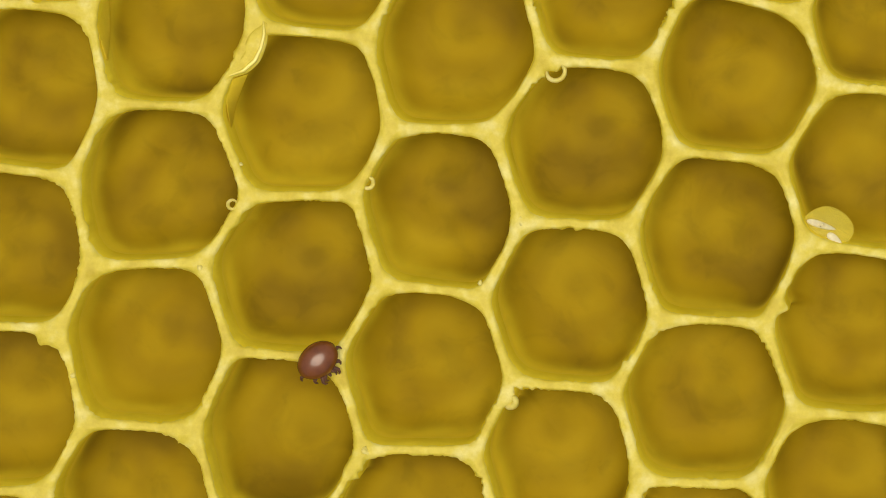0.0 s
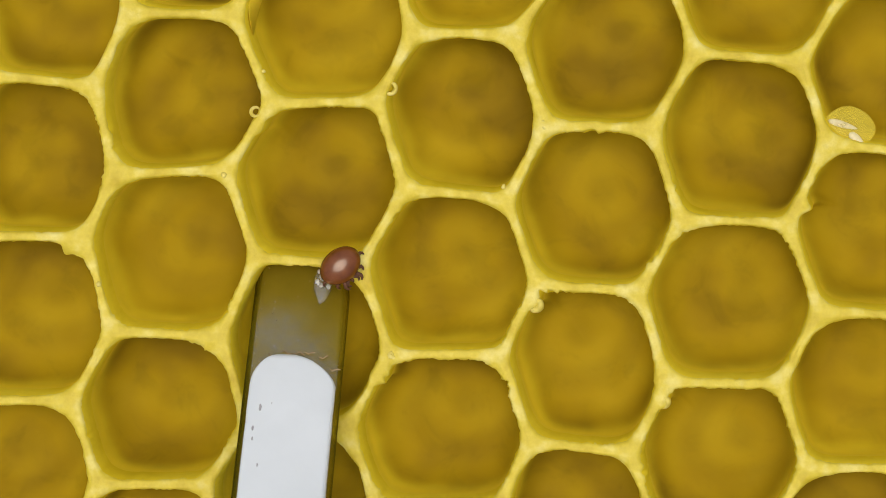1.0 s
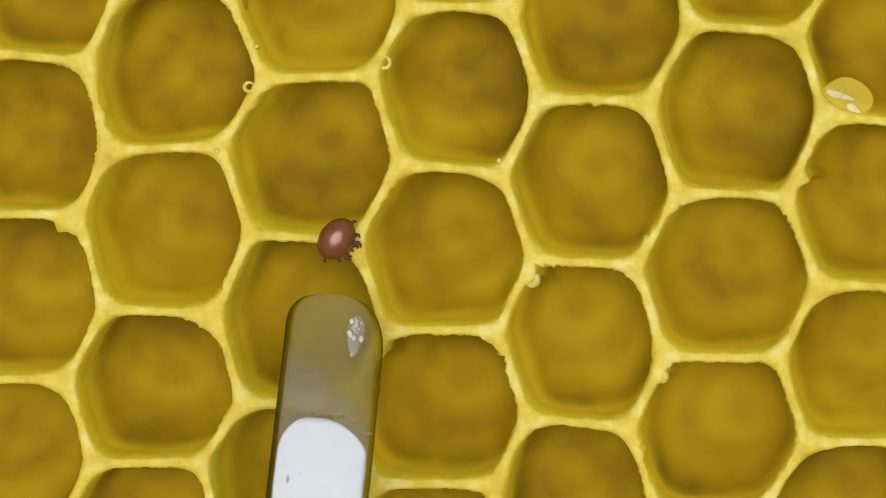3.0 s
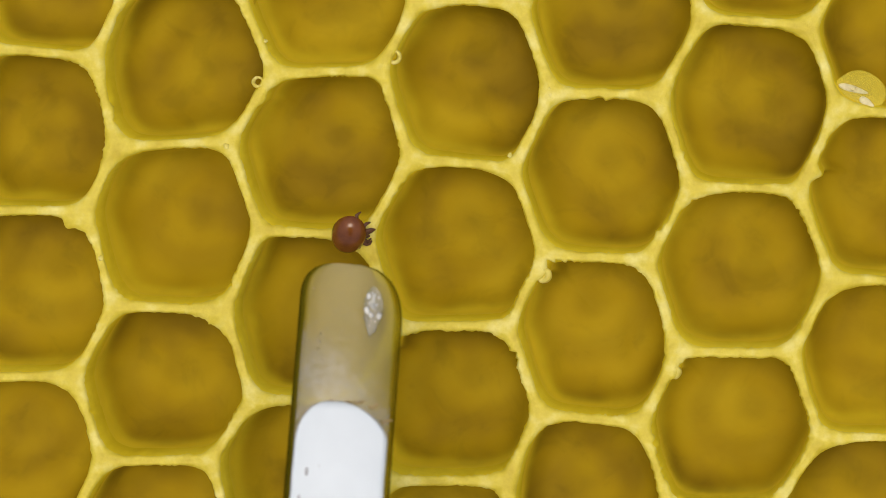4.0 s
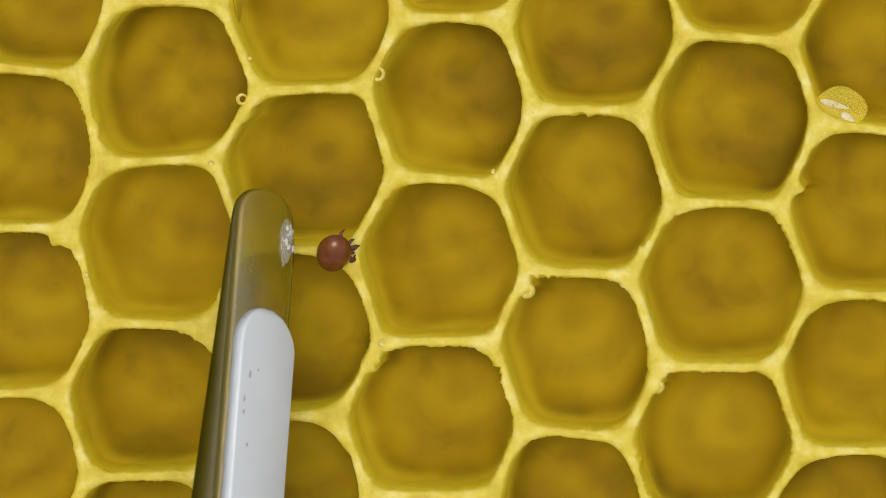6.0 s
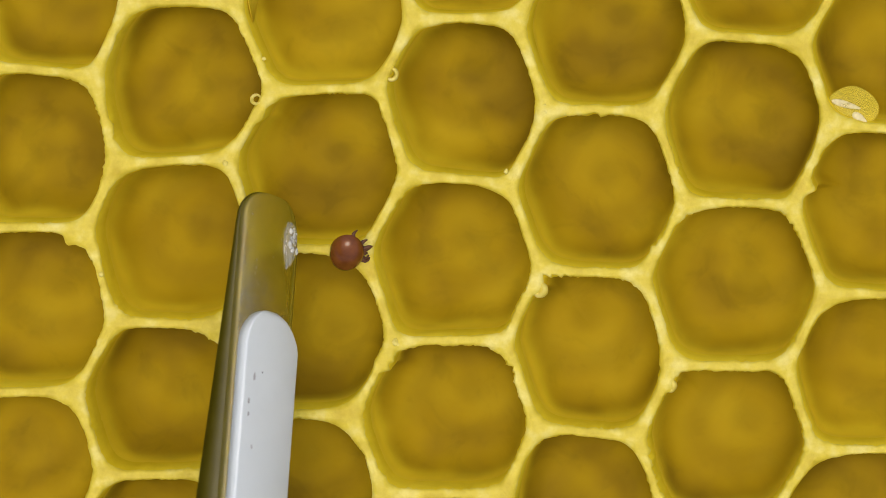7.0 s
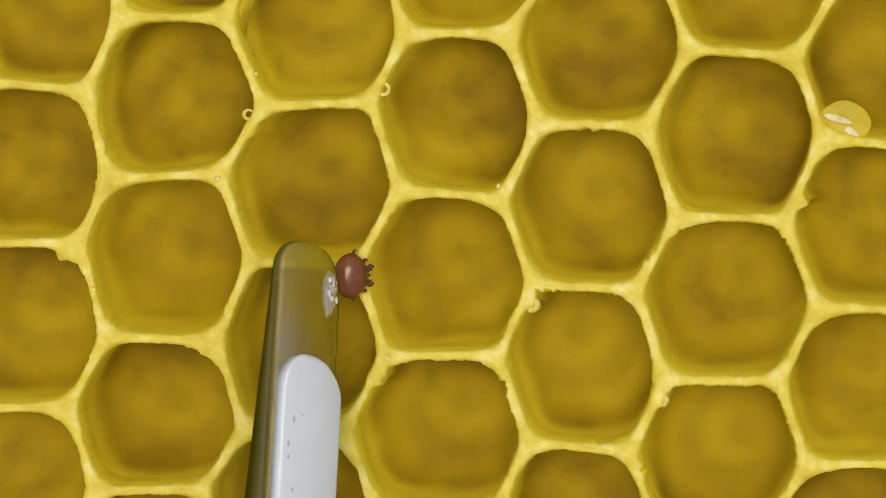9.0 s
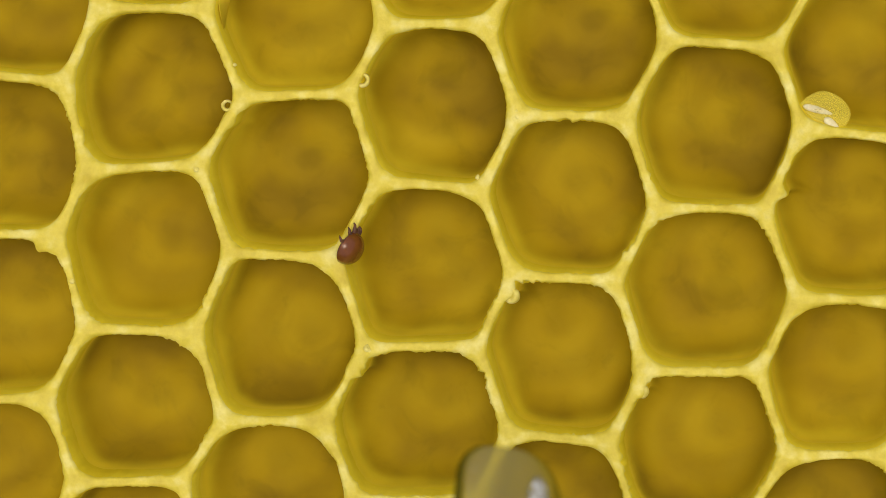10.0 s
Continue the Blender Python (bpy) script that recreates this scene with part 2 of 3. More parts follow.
def glint_material():
    """Painted glint: a whitish, half see-through sliver."""
    m, n, l, p = material("pale_glint")
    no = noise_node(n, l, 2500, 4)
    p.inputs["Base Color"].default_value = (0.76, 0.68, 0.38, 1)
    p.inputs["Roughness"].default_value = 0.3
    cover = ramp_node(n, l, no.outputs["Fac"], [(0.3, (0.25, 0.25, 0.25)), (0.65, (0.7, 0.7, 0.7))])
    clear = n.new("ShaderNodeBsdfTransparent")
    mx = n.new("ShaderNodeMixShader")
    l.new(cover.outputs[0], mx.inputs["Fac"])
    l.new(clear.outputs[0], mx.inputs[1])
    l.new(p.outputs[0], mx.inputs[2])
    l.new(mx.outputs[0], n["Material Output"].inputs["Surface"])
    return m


FILM = film_material()
PALE_GLINT = glint_material()
HORN = horn_material("horn", 0.42, 1.3, 0.5)
# darker copy of the horn; light lost inside the edge put into its colour
HORN_EDGE = horn_material("horn_edge", 0.94, 0.42, 0.2)
HORN_THIN = horn_material("horn_thin_edge", 0.5, 0.8)


def smear_material():
    """Dried jelly: a clear, wet-looking, grainy skin that mostly mirrors the sky."""
    m, n, l, p = material("dried_jelly")
    no = noise_node(n, l, 3600, 5, 0.65)
    cover = ramp_node(n, l, no.outputs["Fac"], [(0.30, (0.06, 0.06, 0.06)), (0.70, (0.38, 0.38, 0.38))])
    p.inputs["Base Color"].default_value = (0.45, 0.41, 0.30, 1)
    p.inputs["Roughness"].default_value = 0.25
    p.inputs["IOR"].default_value = 1.8
    bump_node(n, l, no.outputs["Fac"], p, 1.0, 0.0001)
    gloss = n.new("ShaderNodeBsdfGlossy")
    gloss.inputs["Roughness"].default_value = 0.3
    gloss.inputs["Color"].default_value = (0.84, 0.82, 0.72, 1)
    wet = n.new("ShaderNodeMixShader")
    wet.inputs["Fac"].default_value = 0.7
    l.new(p.outputs[0], wet.inputs[1])
    l.new(gloss.outputs[0], wet.inputs[2])
    clear = n.new("ShaderNodeBsdfTransparent")
    # it thins out towards a slanting front
    tex = n.new("ShaderNodeTexCoord")
    slant = n.new("ShaderNodeVectorMath")
    slant.operation = "DOT_PRODUCT"
    slant.inputs[1].default_value = (-0.8, -1.0, 0.0)
    l.new(tex.outputs["Object"], slant.inputs[0])
    patchy = noise_node(n, l, 1500, 4, 0.65)
    uneven = n.new("ShaderNodeMath")
    uneven.operation = "MULTIPLY_ADD"
    uneven.inputs[1].default_value = 0.0022
    l.new(patchy.outputs["Fac"], uneven.inputs[0])
    l.new(slant.outputs["Value"], uneven.inputs[2])
    fade = n.new("ShaderNodeMapRange")
    fade.interpolation_type = "SMOOTHSTEP"
    fade.inputs["From Min"].default_value = 0.0036
    fade.inputs["From Max"].default_value = 0.0050
    l.new(uneven.outputs[0], fade.inputs["Value"])
    share = n.new("ShaderNodeMath")
    share.operation = "MULTIPLY"
    l.new(cover.outputs[0], share.inputs[0])
    l.new(fade.outputs[0], share.inputs[1])
    mx = n.new("ShaderNodeMixShader")
    l.new(share.outputs[0], mx.inputs["Fac"])
    l.new(clear.outputs[0], mx.inputs[1])
    l.new(wet.outputs[0], mx.inputs[2])
    l.new(mx.outputs[0], n["Material Output"].inputs["Surface"])
    return m


SMEAR = smear_material()


def plain(name, dark, light, rough, scale=900.0, coat=0.0):
    m, n, l, p = material(name)
    no = noise_node(n, l, scale, 4)
    base = ramp_node(n, l, no.outputs["Fac"], [(0.3, dark), (0.7, light)])
    l.new(base.outputs[0], p.inputs["Base Color"])
    p.inputs["Roughness"].default_value = rough
    p.inputs["Coat Weight"].default_value = coat
    bump_node(n, l, no.outputs["Fac"], p, 0.2, 0.00002)
    return m


WHITE_PLASTIC = plain("white_plastic", (0.63, 0.675, 0.665), (0.68, 0.725, 0.715), 0.35, 500.0)
PALE_WAX = plain("pale_wax", (0.80, 0.65, 0.09), (0.87, 0.75, 0.20), 0.15)
LUMP_WAX = wax("lump_wax", (0.70, 0.56, 0.07), (0.78, 0.66, 0.14), (0.84, 0.74, 0.25), 0.3, 0.2, 4200.0, 0.00003, 1500.0)
LUMP_WAX.node_tree.nodes["Principled BSDF"].inputs["Specular IOR Level"].default_value = 0.25
DRY_SHRED = plain("dry_shred", (0.20, 0.12, 0.05), (0.45, 0.33, 0.16), 0.5, 3000.0)
PALE_GRAIN = plain("pale_grain", (0.17, 0.14, 0.05), (0.30, 0.26, 0.13), 0.6, 3000.0)
JELLY_CORE = plain("jelly_core", (0.42, 0.41, 0.33), (0.72, 0.71, 0.64), 0.25, 2500.0)
GREY_DIRT = plain("grey_dirt", (0.28, 0.27, 0.26), (0.45, 0.44, 0.42), 0.7)
MITE_SHELL = plain("mite_shell", (0.12, 0.034, 0.007), (0.18, 0.055, 0.012), 0.07, 3000.0)
MITE_SHELL.node_tree.nodes["Principled BSDF"].inputs["Specular IOR Level"].default_value = 0.35
MITE_SHELL.node_tree.nodes["Principled BSDF"].inputs["Specular Tint"].default_value = (1.0, 0.86, 0.72, 1)
MITE_SHELL.node_tree.nodes["Principled BSDF"].inputs["Coat Weight"].default_value = 0.3
MITE_SHELL.node_tree.nodes["Principled BSDF"].inputs["Coat Roughness"].default_value = 0.02
MITE_LEG = plain("mite_leg", (0.07, 0.022, 0.006), (0.12, 0.042, 0.010), 0.6, 3000.0)


# ---------------------------------------------------------------- helpers
def mesh_object(name, bm, mat, parent=None, label="", smooth=True):
    bmesh.ops.recalc_face_normals(bm, faces=bm.faces)
    me = bpy.data.meshes.new(name)
    bm.to_mesh(me)
    bm.free()
    if smooth:
        me.polygons.foreach_set("use_smooth", [True] * len(me.polygons))
    me.materials.append(mat)
    ob = new(name, me)
    ob.parent = parent
    if label:
        tagged(ob, label)
    return ob


def part(name, bm, mat, parent, label="", smooth=True):
    return mesh_object(name, bm, mat, parent, label, smooth)


def grid_bm(rings, closed=True, cap_start=False, cap_end=False):
    """A skin over rings of points (millimetres)."""
    bm = bmesh.new()
    vs = [[bm.verts.new([c * MM for c in p]) for p in ring] for ring in rings]
    n = len(rings[0])
    for a, b in zip(vs, vs[1:]):
        for i in range(n if closed else n - 1):
            j = (i + 1) % n
            bm.faces.new((a[i], a[j], b[j], b[i]))
    for flag, ring in ((cap_start, vs[0]), (cap_end, vs[-1])):
        if flag:
            bm.faces.new(ring)
    return bm


def tube(points, radii, sides=8):
    rings = []
    for k, (p, r) in enumerate(zip(points, radii)):
        p = Vector(p)
        a = Vector(points[max(k - 1, 0)])
        b = Vector(points[min(k + 1, len(points) - 1)])
        d = (b - a).normalized()
        s = d.cross(Vector((0, 0, 1)))
        s = s.normalized() if s.length > 1e-6 else Vector((1, 0, 0))
        u = s.cross(d)
        rings.append([tuple(p + r * (math.cos(q) * s + math.sin(q) * u)) for q in (2 * math.pi * m / sides for m in range(sides))])
    return grid_bm(rings, cap_start=True, cap_end=True)


# ---------------------------------------------------------------- honeycomb
PITCH = 5.3            # cell spacing
DEPTH = 2.7            # rim to floor
SKEW = (0.155, 0.175)  # sideways shift of a cell for each millimetre of depth
LONGER = (0.209, 0.086)  # the joints of the two families lie apart, so that the level walls are longest

# small departures of single wall joints from the even pattern, in hundredths of a millimetre
JOINT_SHIFT = {}
JOINT_SHIFT.update({(-3, 0, 1): (8, -5), (-3, 1, 0): (-21, -23), (-3, 1, 1): (-1, -23), (-3, 2, 0): (-21, -24), (-3, 2, 1): (11, 8), (-3, 3, 0): (6, -7), (-3, 3, 1): (13, 5), (-3, 4, 0): (8, 21)})
JOINT_SHIFT.update({(-2, 0, 0): (-17, 3), (-2, 0, 1): (-23, -24), (-2, 1, 0): (6, -17), (-2, 1, 1): (-5, 1), (-2, 2, 0): (-1, 2), (-2, 2, 1): (21, -10), (-2, 3, 0): (15, -10), (-2, 3, 1): (11, 32)})
JOINT_SHIFT.update({(-1, -1, 1): (-4, -15), (-1, 0, 0): (-5, -16), (-1, 0, 1): (6, -1), (-1, 1, 0): (8, 9), (-1, 1, 1): (1, -4), (-1, 2, 0): (2, -8), (-1, 3, 0): (5, 23)})
JOINT_SHIFT.update({(0, -1, 0): (17, -12), (0, -1, 1): (-25, -8), (0, 0, 0): (-8, -16), (0, 0, 1): (-4, -22), (0, 1, 0): (0, -8), (0, 1, 1): (19, 7), (0, 2, 0): (24, 8), (0, 2, 1): (46, 35)})
JOINT_SHIFT.update({(1, -2, 1): (-5, -22), (1, -1, 0): (2, -6), (1, -1, 1): (-11, -15), (1, 0, 0): (-4, -16), (1, 0, 1): (-6, -19), (1, 1, 0): (-3, -25), (1, 1, 1): (11, -18)})
JOINT_SHIFT.update({(2, -3, 1): (33, -68), (2, -2, 0): (17, -13), (2, -2, 1): (3, -23), (2, -1, 0): (-7, 6), (2, -1, 1): (2, -25), (2, 0, 0): (13, -16), (2, 0, 1): (17, -20), (2, 1, 0): (14, -1)})
JOINT_SHIFT.update({(3, -3, 1): (0, -18), (3, -2, 1): (0, -32), (3, -1, 1): (0, -28)})


def joint(i, j, family):
    """The place of a wall joint: family 0 to the right of cell (i, j), family 1 below right."""
    a, b = (i + 2 / 3, j - 1 / 3) if family == 0 else (i + 1 / 3, j + 1 / 3)
    x = a * PITCH * math.cos(radians(30))
    y = -a * PITCH * 0.5 - b * PITCH
    s = -1 if family == 0 else 1
    dx, dy = JOINT_SHIFT.get((i, j, family), (None, None))
    if dx is None:
        q = noise.noise_vector(Vector((x * 0.31, y * 0.31, 3.7)))
        dx, dy = 16 * q[0], 16 * q[1]
    return Vector((x + s * LONGER[0] + dx * 0.01, y + s * LONGER[1] + dy * 0.01))


def cell_joints(i, j):
    """The six joints round cell (i, j), anticlockwise from the right."""
    return [joint(i, j, 0), joint(i, j - 1, 1), joint(i - 1, j, 0), joint(i - 1, j, 1), joint(i - 1, j + 1, 0), joint(i, j, 1)]


EDGE_STEPS = 40


# how sharp the six mouth corners of a cell are, anticlockwise from the right (a: nearly sharp, 9 to 5: rounder and rounder)
MOUTH = {}
MOUTH.update({(-2, 1): "a86878", (-2, 2): "a76a87", (-1, 1): "9a8989", (-1, 0): "889999", (0, 0): "767a99", (0, 1): "a76a9a"})
MOUTH.update({(0, -1): "777889", (1, -1): "878789", (1, 0): "a78a79", (2, -1): "969899", (2, -2): "967798", (2, 0): "986a78"})
MOUTH.update({(1, 1): "77aa87", (2, 1): "99a988", (3, -1): "885a98", (3, 0): "885998", (3, -2): "887a88", (3, 1): "886a88"})
MOUTH.update({(-1, 2): "94aa87", (-2, 3): "948a89", (0, 2): "a68988", (-1, 3): "846a88", (-3, 1): "957a89", (-3, 2): "767a88"})
MOUTH.update({(-3, 3): "968a88", (-3, 4): "867a88", (-2, 0): "788a77", (1, -2): "888998", (3, -3): "888a88", (-1, -1): "888978"})
# cells whose mouths are torn more than the others
RAGGED = {(-1, 2): 1.3, (0, 2): 1.6, (2, 1): 1.6, (-2, 3): 1.2, (1, 1): 1.3, (-3, 3): 1.3, (1, 0): 1.1, (-2, 2): 1.1}
# drops of wax that swell from a lip into the mouth: place and height
BULGES = [(11.36, -2.22, 0.30), (-1.99, -8.85, 0.22), (-12.44, -5.50, 0.26), (-12.02, -5.44, 0.18), (-6.60, -1.10, 0.12), (7.30, -8.90, 0.20), (2.85, -6.02, 0.22), (3.30, 5.0, 0.12)]
SHARPNESS = {"4": 4.1, "5": 5.0, "6": 5.8, "7": 7.2, "8": 8.8, "9": 11.0, "a": 14.5}


def rounded_radius(angle, edges, inset, powers, ease):
    """Radius of a rounded hexagon at that angle, its sides moved inwards by inset; ease takes the corners towards a soft six."""
    total = weight = 0.0
    for direction, p in powers:
        w = max(0.0, math.cos(angle - direction)) ** 6 + 1e-6
        total, weight = total + w * p, weight + w
    power = total / weight * (1 - ease) + 5.5 * ease
    s = 0.0
    for normal, dist in edges:
        c = math.cos(angle - normal)
        if c > 0:
            s += (c / max(dist - inset, 0.05)) ** power
    return s ** (-1 / power)


def build_cell(comb, i, j):
    corners = cell_joints(i, j)
    centre = sum(corners, Vector((0, 0))) / 6
    edges = []
    for a, b in zip(corners, corners[1:] + corners[:1]):
        t = (b - a).normalized()
        nrm = Vector((t.y, -t.x))
        edges.append((math.atan2(nrm.y, nrm.x), (a - centre).dot(nrm)))
    outline = []
    for a, b in zip(corners, corners[1:] + corners[:1]):
        outline += [a.lerp(b, k / EDGE_STEPS) for k in range(EDGE_STEPS)]
    angles = [math.atan2(p.y - centre.y, p.x - centre.x) for p in outline]
    rnd = random.Random(1000 * i + j)
    marks = MOUTH.get((i, j)) or "".join(rnd.choice("6788") for _ in range(6))
    powers = [(math.atan2(c.y - centre.y, c.x - centre.x), SHARPNESS[m]) for c, m in zip(corners, marks)]
    thick = 0.152 + rnd.uniform(-0.012, 0.012)
    seed = rnd.uniform(0, 50)
    ragged = RAGGED.get((i, j)) or rnd.choice((0.8, 0.9, 1.0, 1.2))

    def ring(depth, inset, ease, rough=0.0):
        pts = []
        for a in angles:
            r = rounded_radius(a, edges, inset, powers, ease)
            x, y = centre.x + r * math.cos(a), centre.y + r * math.sin(a)
            if rough:
                f = 0.8 * noise.noise((x * 1.3, y * 1.3, seed)) + 0.5 * noise.noise((x * 3.1, y * 3.1, seed))
                torn = max(0.10 * ragged * ragged, noise.noise((x * 0.8, y * 0.8, seed + 20)) + 0.05)
                f += ragged * torn * (2.6 * noise.noise((x * 5.5, y * 5.5, seed + 30)) + 2.4 * noise.noise((x * 12, y * 12, seed + 30)))
                r += rough * f
                for bx, by, amount in BULGES:
                    gap = (x - bx) ** 2 + (y - by) ** 2
                    if gap < 0.5:
                        r -= amount * math.exp(-gap / 0.05)
                x, y = centre.x + r * math.cos(a), centre.y + r * math.sin(a)
            pts.append((x + SKEW[0] * depth, y + SKEW[1] * depth, -depth))
        return pts

    def crest(p):
        return 0.05 * noise.noise((p.x * 1.1, p.y * 1.1, 9.0)) + 0.02 * noise.noise((p.x * 4.0, p.y * 4.0, 5.0))

    top = [(p.x, p.y, crest(p)) for p in outline]
    lip = ring(0.10, thick, 0.0, 0.05)
    near, far = [], []
    for p, q in zip(top, lip):
        for f, up, row in ((0.35, 0.014, near), (0.80, 0.07, far)):
            row.append((p[0] + (q[0] - p[0]) * f, p[1] + (q[1] - p[1]) * f, p[2] + (q[2] - p[2]) * f * f + up))
    under = ring(0.26, thick + 0.035, 0.05, 0.042)
    rim_rings = [top, near, far, lip]

    wall_rings = [lip, under, ring(0.55, thick + 0.04, 0.10, 0.022)]
    for k in range(1, 7):
        f = k / 6
        wall_rings.append(ring(0.55 + (DEPTH - 1.2 - 0.55) * f, thick + 0.04 - 0.02 * f, 0.10 + 0.25 * f, 0.022 * (1 - f) + 0.006))
    foot = wall_rings[-1]

    # the foot of the walls rounds into a dished floor: a groove round a low swelling, and three faint faces
    turn = rnd.uniform(0, 6.3)
    swell = rnd.uniform(0.03, 0.10)
    floor_rings = wall_rings[-4:]
    cx, cy = centre.x + SKEW[0] * DEPTH, centre.y + SKEW[1] * DEPTH
    for k in range(1, 19):
        u = min(k / 8, 1.0)
        f = 0.42 * (1 - math.cos(u * math.pi / 2)) + 0.52 * max(0.0, (k - 8) / 10)
        r = []
        for a, p in zip(angles, foot):
            lean = 1.2 * math.sin(u * math.pi / 2) 
            px, py = p[0] + SKEW[0] * lean, p[1] + SKEW[1] * lean
            x, y = cx + (px - cx) * (1 - f), cy + (py - cy) * (1 - f)
            rise = min(1.0, max(0.0, (f - 0.45) / 0.34))
            bowl = -(DEPTH - 1.2) - lean + swell * rise * rise * (3 - 2 * rise)
            faces = 0.4 * math.cos(3 * (a - turn)) * (1 - f) ** 2 * f
            r.append((x, y, bowl + u * (faces + 0.05 * noise.noise((x * 1.5, y * 1.5, seed + 7)))))
        floor_rings.append(r)

    shell = [top]
    for d in (0.3, DEPTH * 0.5, DEPTH + 0.6):
        shell.append([(centre.x + (p.x - centre.x) * 0.99 + SKEW[0] * d, centre.y + (p.y - centre.y) * 0.99 + SKEW[1] * d, -d) for p in outline])

    cell = part("cell", grid_bm(wall_rings[:-3]), WAX_WALL, comb)
    part("rim", grid_bm(rim_rings), WAX_RIM, cell, "pale, slightly ragged wax rim")
    mid = (cx + rnd.uniform(-0.6, 0.6), cy + rnd.uniform(-0.6, 0.6), -DEPTH)
    floor_rings = [[(p[0] - mid[0], p[1] - mid[1], p[2] - mid[2]) for p in r] for r in floor_rings]
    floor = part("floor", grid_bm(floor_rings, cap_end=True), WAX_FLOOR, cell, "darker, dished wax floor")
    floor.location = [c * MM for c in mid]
    if (i, j) not in INNER:
        part("outer_wall", grid_bm(shell, cap_end=True), WAX_WALL, cell)


honeycomb = tagged(new("honeycomb"), "open yellow beeswax honeycomb with empty hexagonal cells", "honeycomb")
CELLS = [(i, j) for i in range(-4, 5) for j in range(-6, 7) if -19 < -(i * 0.5 + j) * PITCH < 14.5]
INNER = {(i, j) for i, j in CELLS if all((i + a, j + b) in CELLS for a, b in ((1, 0), (-1, 0), (0, 1), (0, -1), (1, -1), (-1, 1)))}
for i, j in CELLS:
    build_cell(honeycomb, i, j)


# ---------------------------------------------------------------- wax bubbles, glint lumps and films
def bubble(x, y, z, radius, wall, tilt, turn, label):
    """A small wax ring, thicker outside; thin ones stand in for droplets' bright edges."""
    rings = []
    for k in range(36):
        a = 2 * math.pi * k / 36
        w = wall * (1 + 0.3 * math.cos(a) + 0.15 * noise.noise((math.cos(a) * 2, math.sin(a) * 2, x)))
        rings.append([((radius + w * math.cos(b)) * math.cos(a), (radius + w * math.cos(b)) * math.sin(a) * 1.08, w * 1.2 * math.sin(b)) for b in (2 * math.pi * m / 14 for m in range(14))])
    ob = mesh_object("wax_bubble", grid_bm(rings + rings[:1]), LUMP_WAX)
    ob.matrix_basis = pose(x * MM, y * MM, z * MM, tilt, 0, turn)
    return tagged(ob, label, "wax bubble", "wax bubbles on the rims")


def crumbs(x, y, z, size, count, label):
    """Tiny pale lumps fused on a joint, standing in for white glints there."""
    rnd = random.Random(int(1000 * (x + 31) + y))
    bm = bmesh.new()
    for k in range(count):
        made = bmesh.ops.create_icosphere(bm, subdivisions=2, radius=1.0)["verts"]
        at = Vector((rnd.gauss(0, size * 0.35), rnd.gauss(0, size * 0.35), rnd.uniform(-0.05, -0.03)))
        r = size * rnd.uniform(0.4, 0.9)
        for v in made:
            f = 1 + 0.5 * noise.noise(v.co * 1.7 + Vector((k, x, y)))
            v.co = (at + Vector((v.co.x * r * f, v.co.y * r * f, v.co.z * r * 0.2 * f))) * MM
    ob = mesh_object("glint_lump", bm, LUMP_WAX)
    ob.matrix_basis = pose(x * MM, y * MM, z * MM)
    return tagged(ob, label, "wax crumb", "whitish crumbs on the joints")


def film(name, x, y, z, rx, ry, rz, turn, label, category):
    """A thin swollen skin of clear wax or nectar, flatter below."""
    bm = bmesh.new()
    bmesh.ops.create_uvsphere(bm, u_segments=48, v_segments=24, radius=1.0)
    for v in bm.verts:
        c = v.co
        f = 1 + 0.05 * noise.noise(c * 1.6 + Vector((x, y, 0)))
        v.co = Vector((c.x * rx * f * MM, c.y * ry * f * MM, c.z * rz * (1.0 if c.z > 0 else 0.5) * MM))
    ob = mesh_object(name, bm, FILM)
    ob.matrix_basis = pose(x * MM, y * MM, z * MM, 0, 0, turn)
    return tagged(ob, label, category)


def glint_slivers(on, spots):
    """Pale slivers on a film's skin, put there as its reflected glints."""
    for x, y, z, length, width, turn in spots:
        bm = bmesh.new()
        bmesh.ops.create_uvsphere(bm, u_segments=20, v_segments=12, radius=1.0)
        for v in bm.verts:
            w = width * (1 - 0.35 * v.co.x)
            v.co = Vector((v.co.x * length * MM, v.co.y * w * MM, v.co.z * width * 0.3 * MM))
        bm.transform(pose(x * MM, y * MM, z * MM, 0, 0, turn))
        part("glint", bm, PALE_GLINT, on, "slender white sliver in place of a glint")


bubble(-2.37, 0.56, -0.1, 0.17, 0.055, 12, -20, "tiny pale wax ring in place of a bright droplet edge")
bubble(-6.70, -0.56, -0.1, 0.15, 0.045, 22, 200, "tiny pale wax ring in place of a bright droplet edge")
bubble(3.38, 4.74, -0.1, 0.28, 0.060, 10, -60, "tiny pale wax ring in place of a bright droplet edge")
bubble(2.93, -6.10, -0.16, 0.15, 0.10, 20, -40, "tiny pale dimpled wax blob on a cell rim")
bubble(7.36, -8.92, -0.16, 0.13, 0.09, 25, -30, "tiny pale dimpled wax blob on a cell rim")
crumbs(2.78, -0.25, 0.04, 0.15, 3, "tiny pale lumps in place of glints on a comb joint")
crumbs(1.56, -2.36, 0.04, 0.12, 2, "tiny pale lumps in place of glints on a comb joint")
crumbs(-1.62, -8.15, 0.04, 0.14, 3, "tiny pale lumps in place of glints on a comb joint")
crumbs(-11.36, -6.60, 0.04, 0.10, 2, "tiny pale lumps in place of glints on a comb joint")
crumbs(-6.55, 0.80, 0.02, 0.08, 2, "tiny pale lumps in place of glints on a comb joint")
crumbs(11.95, 5.72, 0.04, 0.12, 2, "tiny pale lumps in place of glints on a comb joint")
crumbs(-1.30, 2.53, 0.04, 0.12, 3, "tiny pale lumps in place of glints on a comb joint")
